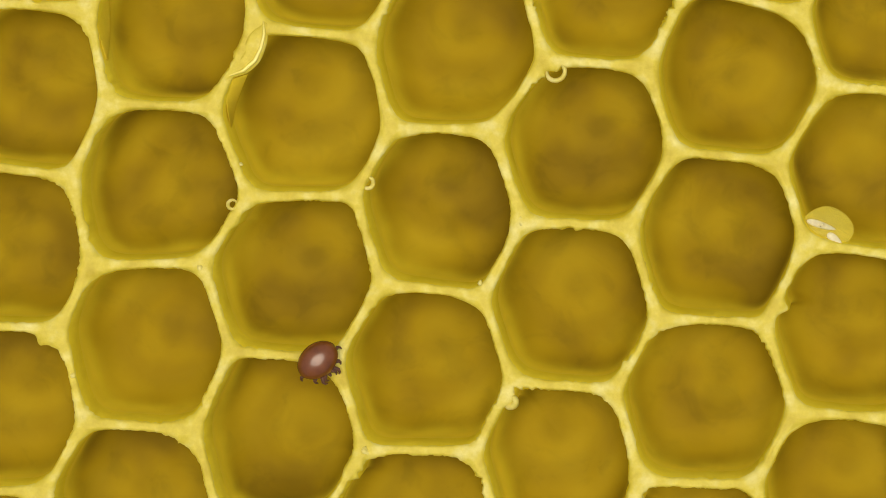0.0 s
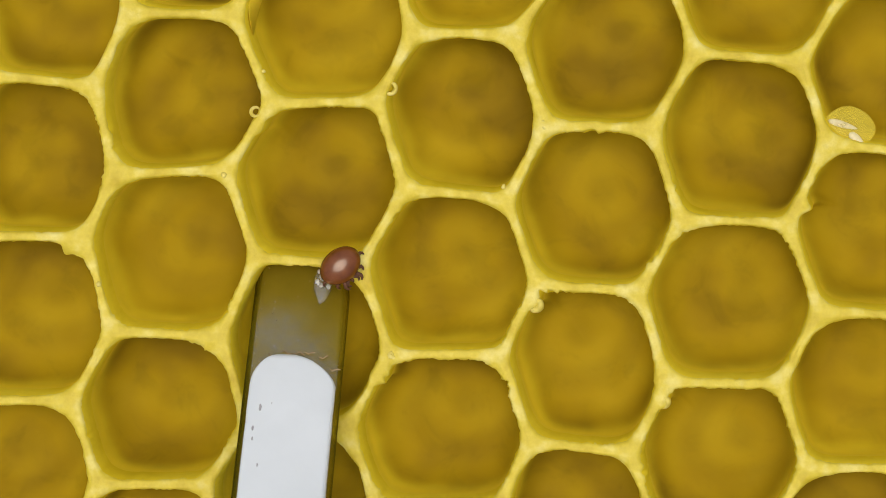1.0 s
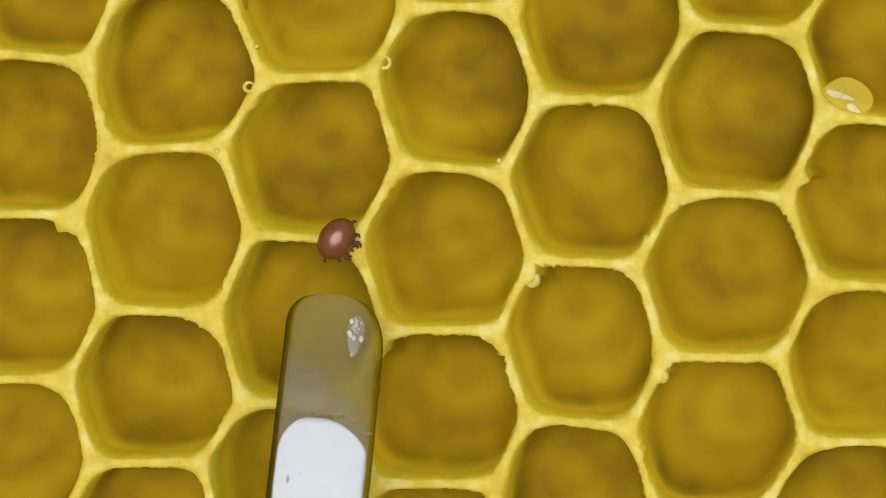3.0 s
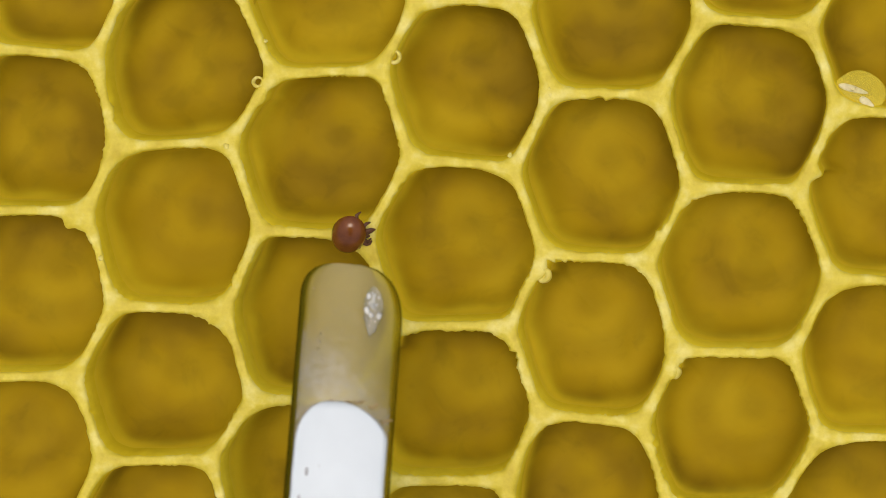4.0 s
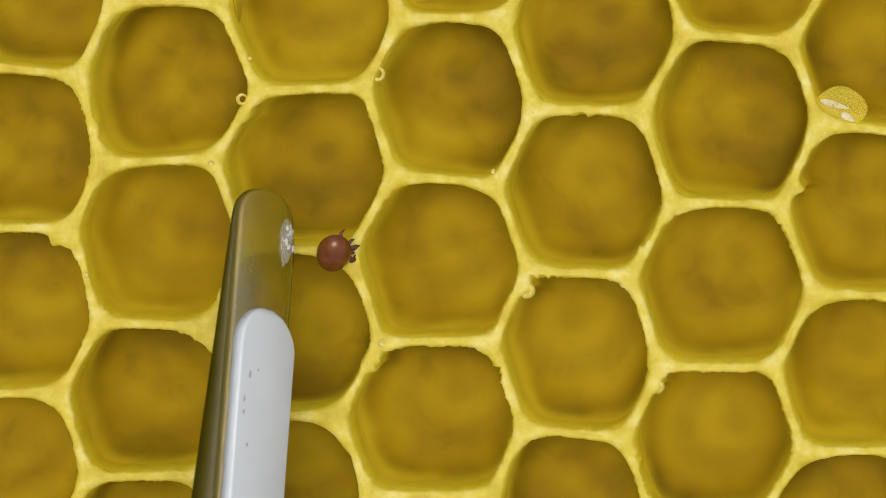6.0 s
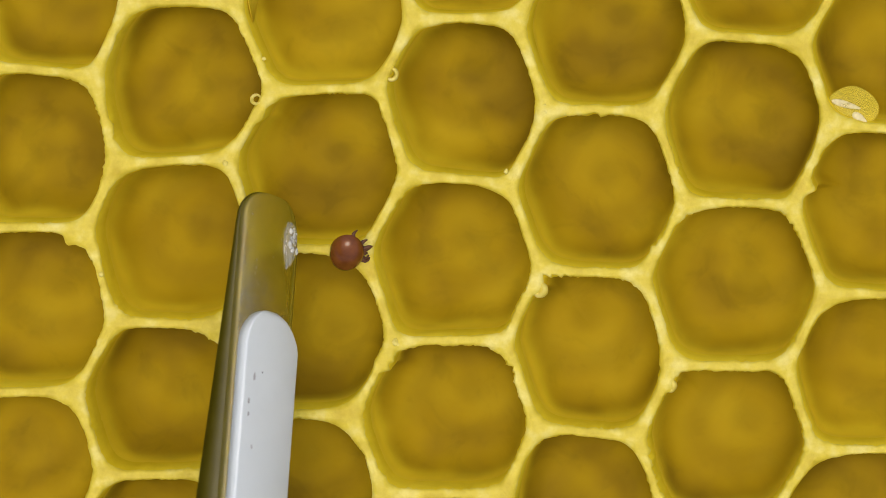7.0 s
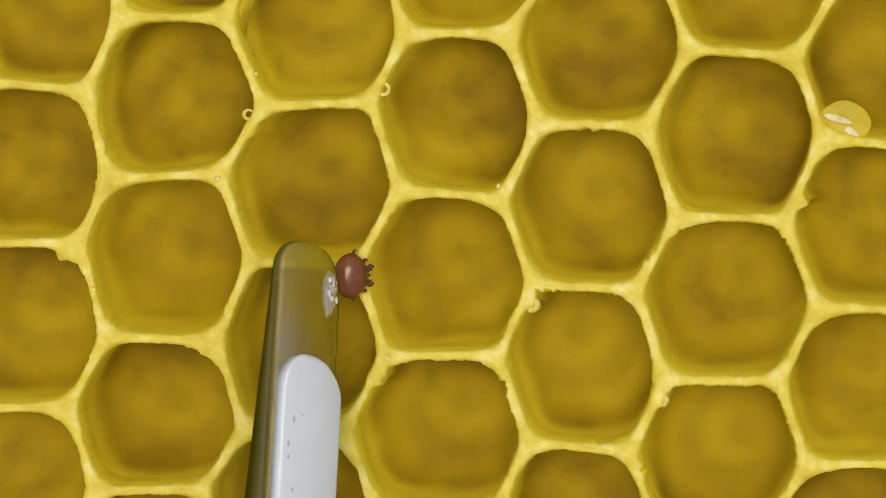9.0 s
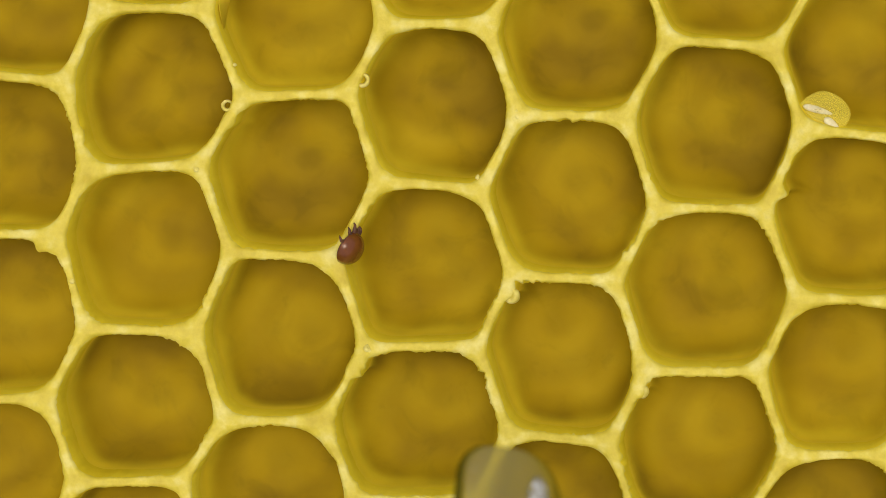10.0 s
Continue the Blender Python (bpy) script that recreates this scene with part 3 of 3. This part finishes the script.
crumbs(1.21, -2.68, 0.04, 0.10, 2, "tiny pale lumps in place of glints on a comb joint")
crumbs(-7.54, -2.74, 0.04, 0.10, 2, "tiny pale lumps in place of glints on a comb joint")
large_film = film("nectar_film", 12.69, 0.51, -0.3, 0.86, 0.70, 0.14, 0, "clear yellow nectar film bulging from a wax joint", "nectar film")
glint_slivers(large_film, ((-0.22, 0.08, 0.16, 0.50, 0.11, -12), (0.26, -0.34, 0.14, 0.30, 0.13, -32)))


def strip_bm(one, other, steps, swell, thick):
    """A sheet between two smooth lines of points (millimetres), swollen in the middle, with that thickness."""
    def along(line, f):
        k = min(int(f * (len(line) - 1)), len(line) - 2)
        g = f * (len(line) - 1) - k
        p = [Vector(line[min(max(k + q, 0), len(line) - 1)]) for q in (-1, 0, 1, 2)]
        return 0.5 * ((2 * p[1]) + (p[2] - p[0]) * g + (2 * p[0] - 5 * p[1] + 4 * p[2] - p[3]) * g * g + (3 * p[1] - p[0] - 3 * p[2] + p[3]) * g ** 3)
    rings = []
    for k in range(steps + 1):
        a, b = along(one, k / steps), along(other, k / steps)
        face = []
        for m in range(9):
            p = a.lerp(b, m / 8)
            p.z += swell * math.sin(math.pi * m / 8) + 0.03 * noise.noise(p * 2.3)
            face.append(p)
        rings.append([tuple(p) for p in face] + [(p.x, p.y, p.z - thick) for p in reversed(face)])
    return grid_bm(rings, cap_start=True, cap_end=True)


# a wet web across a corner: a pale sheet with a bead painting in the highlight along its free edge, and a fold of skin
# hanging below
wax_flap = tagged(new("wax_flap"), "clear wet wax web across the corner of a cell", "wax flap")
free_edge = [(-6.12, 5.42, -0.04), (-6.06, 5.00, -0.02), (-6.12, 4.55, -0.03), (-6.28, 4.12, -0.06), (-6.62, 3.76, -0.08), (-7.05, 3.56, -0.06), (-7.40, 3.30, -0.06)]
part("sheet", strip_bm([(-6.22, 5.46, -0.04), (-6.62, 5.05, 0.0), (-6.80, 4.65, 0.0), (-6.98, 4.25, 0.0), (-7.18, 3.90, 0.0), (-7.35, 3.60, 0.0), (-7.46, 3.30, -0.05)], free_edge, 36, 0.05, 0.06), WAX_RIM, wax_flap)
part("bead", tube([(x - 0.13, y + 0.05, z + 0.075) for x, y, z in free_edge[:-1]], (0.02, 0.05, 0.055, 0.07, 0.06, 0.025)), PALE_WAX, wax_flap, "pale bead painting in the highlight along the free edge")
part("fold", strip_bm([(-7.30, 3.42, -0.12), (-7.26, 3.0, -0.22), (-7.18, 2.5, -0.30), (-7.02, 1.95, -0.40)], [(-6.60, 3.72, -0.14), (-6.78, 3.25, -0.6), (-6.95, 2.65, -0.9), (-7.00, 1.95, -0.7)], 24, 0.05, 0.05), THIN_WAX, wax_flap, "thin yellow fold of skin")
# a lit wall facet, put in as a pale sheet of its own
lit_facet = tagged(new("wax_flap"), "pale sheet standing in for a lit cell wall facet", "wax flap")
part("sheet", strip_bm([(-12.0, 7.0, -0.06), (-11.98, 6.0, -0.06), (-11.70, 4.9, -0.08), (-11.25, 3.75, -0.15)], [(-11.45, 7.0, -0.6), (-11.42, 6.0, -0.7), (-11.28, 4.9, -0.8), (-11.20, 3.75, -0.3)], 28, 0.06, 0.05), THIN_WAX, lit_facet)


# ---------------------------------------------------------------- mite
def build_mite():
    """Head towards +x, back towards +z; broader than long."""
    mite = tagged(new("mite"), "glossy reddish-brown mite clinging to a wax rim", "mite")
    half_len, half_wid, height = 0.55, 0.74, 0.45
    rings = []
    for k in range(13):
        f = k / 12
        s = math.cos(f * math.pi / 2) ** 0.75 if k < 12 else 0.02
        z = height * math.sin(f * math.pi / 2)
        ring = []
        for m in range(48):
            a = 2 * math.pi * m / 48
            nose = 1 + 0.05 * max(0, math.cos(a)) ** 6
            ring.append((half_len * s * math.cos(a) * nose, half_wid * s * math.sin(a), z))
        rings.append(ring)
    part("shell", grid_bm(rings, cap_end=True), MITE_SHELL, mite, "domed glossy red-brown shell")
    rings = []
    for k in range(6):
        f = k / 5
        s = math.cos(f * math.pi / 2) if k < 5 else 0.05
        rings.append([(half_len * 0.98 * s * math.cos(2 * math.pi * m / 32), half_wid * 0.98 * s * math.sin(2 * math.pi * m / 32), 0.01 - 0.16 * math.sin(f * math.pi / 2)) for m in range(32)])
    part("underside", grid_bm(rings, cap_end=True), MITE_LEG, mite, "brown segmented underside")
    for side in (-1, 1):
        for fx, fy, spread, reach, thick in ((0.48, 0.10, 20, 0.27, 0.068), (0.46, 0.24, 8, 0.33, 0.075), (0.36, 0.38, 35, 0.24, 0.072), (0.10, 0.60, 75, 0.24, 0.068)):
            d = Vector((math.cos(radians(spread)), side * math.sin(radians(spread)), 0))
            out = Vector((-d.y, d.x, 0)) * side
            p = Vector((fx, side * fy, -0.05))
            pts = [p - 0.12 * d, p + 0.3 * reach * d + Vector((0, 0, 0.03)), p + 0.65 * reach * d + 0.05 * out, p + 0.9 * reach * d + 0.02 * out + Vector((0, 0, -0.05)), p + reach * d - 0.04 * out + Vector((0, 0, -0.14))]
            part("leg", tube([tuple(q) for q in pts], (thick, thick, thick * 0.85, thick * 0.6, thick * 0.35)), MITE_LEG, mite)
    part("mouthparts", tube([(0.45, 0, -0.05), (0.60, 0, -0.06), (0.68, 0, -0.1)], (0.08, 0.06, 0.03)), MITE_LEG, mite)
    return mite


# ---------------------------------------------------------------- grafting tool
TONGUE_WIDTH, TONGUE_FREE = 3.14, 4.48


def rounded_end(d, half, across, along, power=2.4):
    """Half-width, d behind a rounded end, of a strip whose corner is rounded over that much across and along."""
    if d >= along:
        return half
    return half - across + across * max(1 - (1 - d / along) ** power, 0.0) ** (1 / power)


def bow(x):
    """How far the arched tongue falls away to its edges."""
    return -0.28 * (2 * x / TONGUE_WIDTH) ** 2


def build_tool():
    """Tip at the origin, shaft towards -y, upper face towards +z."""
    tool = tagged(new("grafting_tool"), "grafting tool with olive horn tongue and white plunger", "hand tool")
    # tongue: a thin sheet, its tip rounder on one side, its thick edge deeper towards the shaft
    half = TONGUE_WIDTH / 2
    stations = []
    for k in range(48):
        d = 22 * (k / 47) ** 2.3
        stations.append((-d, rounded_end(d, half, 0.95, 1.0), rounded_end(d, half, 1.4, 1.9), 0.10 + 0.08 * min(d, 11.0)))
    rings = []
    for y, wl, wr, deep in stations:
        across = [-wl + (wl + wr) * q / 10 for q in range(11)]
        under = [(x * 0.985, y, bow(x) - 0.09) for x in across[1:-1]]
        over = [(x * 0.99, y, bow(x) + 0.04) for x in reversed(across[1:-1])]
        rings.append([(-wl, y, bow(wl) - 0.03)] + under + [(wr, y, bow(wr) - 0.03)] + over)
    tongue = part("tongue", grid_bm(rings, cap_start=True, cap_end=True), HORN, tool, "thin translucent olive-brown horn tongue")
    # only this side is thick, shaped to fit the camera's view of the rolled tool
    rings = [[(-wl, y, bow(wl) - 0.032), (-wl + 0.03, y, bow(wl) - deep), (-wl + 0.12, y, bow(wl) - deep), (-wl + 0.20, y, bow(wl - 0.2) - 0.092)] for y, wl, wr, deep in stations]
    part("edge", grid_bm(rings, cap_start=True, cap_end=True), HORN_EDGE, tongue, "thick dark olive side edge")
    rings = [[(wr, y, bow(wr) - 0.032), (wr - 0.02, y, bow(wr) - 0.13), (wr - 0.05, y, bow(wr) - 0.13), (wr - 0.04, y, bow(wr) - 0.06)] for y, wl, wr, deep in stations]
    part("edge", grid_bm(rings, cap_start=True, cap_end=True), HORN_THIN, tongue, "thin glossy side edge")
    # plunger: a flat white bar with an arched, lopsided nose, lying on the tongue
    half, thick = 1.38, 0.26
    rings = []
    for k in range(34):
        d = 18 * (k / 33) ** 2.4
        wl, wr = rounded_end(d, half, 1.0, 1.3, 2.0), rounded_end(d, half, 1.36, 1.05, 1.55)
        y = -TONGUE_FREE - d - 0.02 * noise.noise((d * 2.0, 3.0, 0.0))
        h = 0.06 + thick * (0.55 + 0.45 * min(1.0, math.sqrt(d / 0.18)) if d < 0.18 else 1.0)
        wave = 0.012 * noise.noise((d * 1.6, 8.0, 0.0))
        ring = [(-wl + wave, y, -0.14)]
        for q in range(6):
            c = math.pi / 2 * q / 5
            ring.append((-wl + wave + 0.07 * (1 - math.cos(c)), y, h - 0.06 * (1 - math.sin(c))))
        ring.append((0, y, h + 0.03))
        for q in range(6):
            c = math.pi / 2 * (1 - q / 5)
            ring.append((wr + wave - 0.16 * (1 - math.cos(c)), y, h - 0.16 * (1 - math.sin(c))))
        ring.append((wr + wave, y, -0.14))
        rings.append([(x, yy, z + 0.45 * bow(x) if z > 0 else z) for x, yy, z in ring])
    plunger = part("plunger", grid_bm(rings, cap_start=True, cap_end=True), WHITE_PLASTIC, tool, "flat white plastic plunger with a rounded nose")
    for x, y, s in ((-0.95, -6.7, 0.09), (-1.12, -7.5, 0.07), (-1.10, -7.9, 0.05), (-0.85, -8.9, 0.05), (-0.6, -6.5, 0.025)):
        bm = bmesh.new()
        bmesh.ops.create_icosphere(bm, subdivisions=2, radius=1.0)
        for v in bm.verts:
            f = 1 + 0.4 * noise.noise(v.co * 2 + Vector((x, y, 0)))
            v.co = Vector(((x + v.co.x * s * 0.5 * f) * MM, (y + v.co.y * s * 1.5 * f) * MM, (0.07 + thick + 0.45 * bow(x) + v.co.z * 0.03) * MM))
        part("stain", bm, GREY_DIRT, plunger, "small grey stain")
    # a smear of dried jelly in front of the plunger, reaching the tip along the thick edge
    bm = bmesh.new()
    n, m = 30, 16
    vs = []
    for a in range(n + 1):
        for b in range(m + 1):
            u, v = b / m * 2 - 1, a / n
            front = -2.0 - 1.1 * u - 0.5 * noise.noise((u * 1.7, 2.0, 0)) - 0.3 * noise.noise((u * 5, 7.0, 0))
            y = front + (-TONGUE_FREE - 0.9 - front) * v
            vs.append(bm.verts.new((u * 1.40 * MM, y * MM, (0.054 + bow(u * 1.40) + 0.02 * noise.noise((u * 6, y * 4, 1.0)) * min(1, 4 * v)) * MM)))
    for a in range(n):
        for b in range(m):
            q = a * (m + 1) + b
            bm.faces.new((vs[q], vs[q + 1], vs[q + m + 2], vs[q + m + 1]))
    part("jelly_smear", bm, SMEAR, tongue, "thin grainy smear of dried jelly")
    # grains of dried jelly, thickest along the thick edge
    rnd = random.Random(11)
    bm = bmesh.new()
    for k in range(16):
        x = -1.35 + 2.6 * rnd.random() ** 2.2
        y = -0.55 - 3.8 * rnd.random() - max(0.0, 0.5 * (x + 0.6))
        r = rnd.uniform(0.015, 0.042)
        made = bmesh.ops.create_icosphere(bm, subdivisions=1, radius=1.0)["verts"]
        for v in made:
            f = 1 + 0.4 * noise.noise(v.co * 1.5 + Vector((k, 0, 0)))
            v.co = Vector((x + v.co.x * r * f, y + v.co.y * r * 1.4 * f, 0.05 + bow(x) + v.co.z * r * 0.5)) * MM
    tagged(part("jelly_grains", bm, PALE_GRAIN, tongue, "pale grains of dried jelly"), kind="stuff")
    # dried brownish shreds along the plunger's nose
    rnd = random.Random(5)
    for k in range(7):
        x = -1.25 + 0.4 * k + rnd.uniform(-0.1, 0.1)
        y = -TONGUE_FREE + 0.10 - (0.35 if abs(x) > 1.0 else 0.0) + rnd.uniform(-0.05, 0.12)
        pts = [(x + 0.09 * q + rnd.uniform(-0.03, 0.03), y + rnd.uniform(-0.07, 0.07), 0.08 + bow(x) + rnd.uniform(0, 0.03)) for q in range(5)]
        part("shred", tube(pts, (0.012, 0.03, 0.022, 0.03, 0.01), 6), DRY_SHRED, tongue, "brownish shred of dried jelly")
    # bead of jelly on the tongue, with its white core
    bm = bmesh.new()
    bmesh.ops.create_uvsphere(bm, u_segments=64, v_segments=40, radius=1.0)
    for v in bm.verts:
        c = v.co.copy()
        k = 1 + 0.12 * noise.noise(c * 2.2) + 0.05 * noise.noise(c * 5.0)
        tail = max(0.0, -c.y) ** 3
        v.co = Vector(((0.64 + c.x * 0.29 * (1 - 0.3 * tail) * k) * MM, (-1.35 + (c.y * 0.70 - 0.12 * tail) * k) * MM, (0.03 + c.z * 0.22 * k) * MM))
    bead = part("jelly_bead", bm, JELLY, tool, "clear jelly bead")
    bm = bmesh.new()
    rnd = random.Random(3)
    for k in range(22):
        at = Vector((0.64 + rnd.gauss(0, 0.10), -1.20 + rnd.gauss(0, 0.19), 0.20 + rnd.uniform(-0.04, 0.03)))
        size = rnd.uniform(0.025, 0.075)
        for v in bmesh.ops.create_icosphere(bm, subdivisions=2, radius=1.0)["verts"]:
            f = 1 + 0.5 * noise.noise(v.co * 1.8 + Vector((k, 4, 0)))
            v.co = (at + Vector((v.co.x * size * f, v.co.y * size * 1.4 * f, v.co.z * size * 0.6 * f))) * MM
    part("core", bm, JELLY_CORE, bead, "broken milky white core")
    return tool, plunger


mite = build_mite()
grafting_tool, plunger = build_tool()

# seconds, place in millimetres, turn in degrees
MITE_ROWS = [
    (0.0, -3.439, -5.327, 0.380, 0, 0, -44.6),
    (1.0, -3.521, -5.342, 0.380, 0, 0, -45.3),
    (2.0, -3.515, -5.301, 0.380, 0, 0, -45.6),
    (2.7, -3.499, -5.280, 0.380, 0, 0, -43.7),
    (3.3, -3.458, -5.229, 0.380, 5, 5, -17.8),
    (3.8, -3.413, -5.206, 0.380, 40, 5, -9.8),
    (4.4, -3.418, -5.259, 0.380, 40, 8, -5.9),
    (5.0, -3.422, -5.241, 0.380, 32, 25, 1),
    (5.2, -3.422, -5.245, 0.380, 37, 14, -2),
    (6.3, -3.386, -5.305, 0.380, 40, 8, -4.1),
    (7.0, -3.415, -5.295, 0.380, 42, 5, -6.1),
    (7.5, -3.443, -5.289, 0.380, 42, 5, -6.1),
    (7.8, -3.308, -5.181, 0.380, 12, 15, 3.9),
    (8.0, -3.359, -5.189, 0.380, 17, 10, -2.1),
    (8.3, -3.196, -5.374, 0.380, 12, 10, -0.1),
    (8.5, -3.038, -5.337, 0.380, 7, 14, -0.1),
    (9.0, -3.024, -5.566, 0.380, 7, 12, 3.9),
    (9.3, -2.719, -5.755, 0.380, 12, 20, 21.9),
    (9.5, -2.619, -5.750, 0.350, 24, 34, 33.9),
    (9.6, -2.562, -5.739, 0.250, 55, 15, 58.9),
    (9.7, -2.426, -5.578, 0.100, 72, 10, 88.9),
    (9.8, -2.459, -5.477, 0.100, 74, 5, 91.9),
    (9.9, -2.462, -5.071, 0.100, 72, 0, 70),
    (10.0, -2.473, -4.918, 0.100, 72, 0, 62),
]
TOOL_ROWS = [
    (0.0, -4.624, -10.493, 4.000, -16, 2, 1.3),
    (0.1, -4.675, -8.517, 3.200, -16, 2, 1.2),
    (0.2, -4.742, -7.377, 2.200, -16, 2, 1.1),
    (0.3, -4.648, -6.413, 1.000, -16, 2, 1.1),
    (0.4, -4.609, -5.769, 0.000, -30, 2, 1),
    (0.5, -4.512, -5.611, -1.200, -38, 2, 0.9),
    (0.6, -4.780, -5.034, -1.800, -38, 2, 0.8),
    (0.7, -4.846, -4.893, -1.800, -38, 2, 0.8),
    (0.8, -4.788, -5.026, -1.900, -38, 2, 0.7),
    (0.9, -4.914, -5.028, -1.900, -38, 2, 0.6),
    (1.0, -4.740, -4.940, -1.900, -38, 2, 0.6),
    (1.1, -4.772, -4.854, -1.900, -38, 2, 0.5),
    (1.2, -4.731, -5.032, -1.800, -38, 2, 0.5),
    (1.3, -4.507, -5.077, -1.600, -38, 2, 0.4),
    (1.4, -4.181, -5.268, -1.400, -38, 2, 0.4),
    (1.5, -3.990, -5.687, -1.300, -38, 2, 0.3),
    (1.6, -3.987, -5.669, -1.200, -38, 2, 0.3),
    (1.7, -3.817, -5.682, -1.200, -38, 2, 0.3),
    (1.8, -3.736, -5.702, -1.100, -38, 2, 0.3),
    (2.0, -3.599, -5.904, -1.100, -38, 2, 0.3),
    (2.1, -3.758, -5.663, -1.000, -38, 2, 0.3),
    (2.2, -3.892, -5.633, -1.000, -38, 2, 0.3),
    (2.4, -4.066, -5.616, -1.000, -38, 2, 0.3),
    (2.5, -4.055, -5.630, -1.000, -38, 2, 0.3),
    (2.6, -4.124, -5.656, -1.000, -38, 3, 0.3),
    (2.7, -4.150, -5.566, -1.000, -38, 3, 0.2),
    (3.0, -3.194, -7.039, 2.500, -30, 2, -0.7),
    (3.4, -0.814, -9.767, 5.500, -16, 0, -0.8),
    (3.8, -0.473, -8.420, 6.000, -16, 0, 0.2),
    (3.9, -1.615, -7.338, 6.000, -16, 0, 0.1),
    (4.0, -2.977, -6.172, 6.000, -16, 3, 0.1),
    (4.1, -4.179, -3.847, 5.000, -20, 14, 0.1),
    (4.2, -5.323, -1.992, 3.600, -19, 27, 0.1),
    (4.3, -6.232, -0.539, 2.800, -17, 33, 0.1),
    (4.4, -6.034, -0.942, 2.300, -16, 37, 0.1),
    (4.5, -5.581, -2.046, 2.300, -14, 40, 1.5),
    (4.6, -3.728, -3.986, 2.300, -14, 42, 1.5),
    (4.7, -2.796, -5.503, 2.200, -14, 43, 1.5),
    (4.8, -2.541, -5.913, 2.200, -14, 44, 1.5),
    (4.9, -4.176, -4.181, 2.200, -14, 49, 1.5),
    (5.0, -4.821, -3.631, 2.200, -14, 50, 1.5),
    (5.1, -5.180, -3.302, 2.200, -14, 55, 1.5),
    (5.2, -5.343, -3.421, 2.200, -14, 52, 1.5),
    (5.7, -5.281, -3.597, 2.200, -14, 55, 0.5),
    (6.3, -5.279, -3.724, 2.200, -14, 55, 0.4),
    (6.4, -4.139, -4.492, 2.200, -14, 54, 0.4),
    (6.5, -3.241, -4.854, 2.200, -14, 54, 0.4),
    (6.6, -3.045, -4.875, 2.200, -14, 54, 0.4),
    (6.7, -3.967, -4.295, 2.200, -14, 54, 0.4),
    (6.8, -4.842, -3.625, 2.200, -14, 55, 0.4),
    (6.9, -5.456, -3.496, 2.200, -14, 56, 0.4),
    (7.0, -5.600, -3.741, 2.200, -14, 56, 0.4),
    (7.1, -4.886, -3.927, 2.200, -14, 56, 0.4),
    (7.2, -4.993, -4.055, 2.200, -14, 56, 0.4),
    (7.3, -5.110, -4.032, 2.200, -14, 57, 0.4),
    (7.4, -5.097, -4.246, 2.200, -14, 57, 0.4),
    (7.5, -4.801, -4.268, 2.200, -14, 57, 0.4),
    (7.6, -3.931, -4.375, 2.200, -14, 55, 0.4),
    (7.7, -3.907, -3.965, 2.200, -14, 53, 0.4),
    (7.8, -3.690, -3.556, 2.200, -14, 57, 0.4),
    (7.9, -4.140, -3.509, 2.200, -14, 56, 0.4),
    (8.0, -4.797, -3.439, 2.200, -14, 55, 0.4),
    (8.1, -5.739, -3.343, 2.200, -14, 54, 0.4),
    (8.2, -5.321, -3.836, 2.200, -14, 54, 0.4),
    (8.3, -4.351, -4.307, 2.200, -14, 53, 0.4),
    (8.4, -4.363, -4.306, 2.200, -14, 52, 0.4),
    (8.5, -4.467, -4.201, 2.200, -14, 52, 0.4),
    (8.8, -4.199, -4.331, 2.200, -14, 48, 1.4),
    (8.9, -3.989, -4.663, 2.200, -14, 50, 1.4),
    (9.0, -4.076, -4.708, 2.200, -17, 51, 1.4),
    (9.1, -3.671, -4.826, 2.200, -17, 47, 1.4),
    (9.2, -3.722, -5.046, 2.200, -17, 51, 1.4),
    (9.3, -3.604, -5.194, 2.200, -17, 51, 2.4),
    (9.4, -3.602, -5.328, 2.200, -17, 50, 2.4),
    (9.5, -3.730, -5.182, 2.200, -17, 49, 2.4),
    (9.6, -3.693, -5.042, 2.200, -17, 48, 2.4),
    (9.7, -3.618, -4.946, 2.200, -17, 47, 2.4),
    (9.8, -3.836, -5.093, 2.200, -17, 46, 2.4),
    (9.9, -4.085, -4.269, 4.500, -28, 45, 2.3),
    (10.0, 2.897, -10.048, 17.000, -28, 20, -0.2),
]

# seconds, and how far the plunger has slid towards the tip, in millimetres
PLUNGER_ROWS = [(0.0, 0.0), (3.6, 0.0), (3.8, 0.03), (4.5, 0.62), (4.9, 0.68), (8.6, 0.70), (9.1, 0.84), (10.0, 0.84)]


def motions():
    walk(plunger, [(t, pose(0, y * MM, 0)) for t, y in PLUNGER_ROWS])
    walk(mite, [(t, pose(x * MM, y * MM, z * MM, a, b, c)) for t, x, y, z, a, b, c in MITE_ROWS])
    # the tool is turned by its heading, then pitched, then rolled about its own shaft
    walk(grafting_tool, [(t, pose(x * MM, y * MM, z * MM, 0, 0, c) @ pose(0, 0, 0, a) @ pose(0, 0, 0, 0, b)) for t, x, y, z, a, b, c in TOOL_ROWS])


motions()
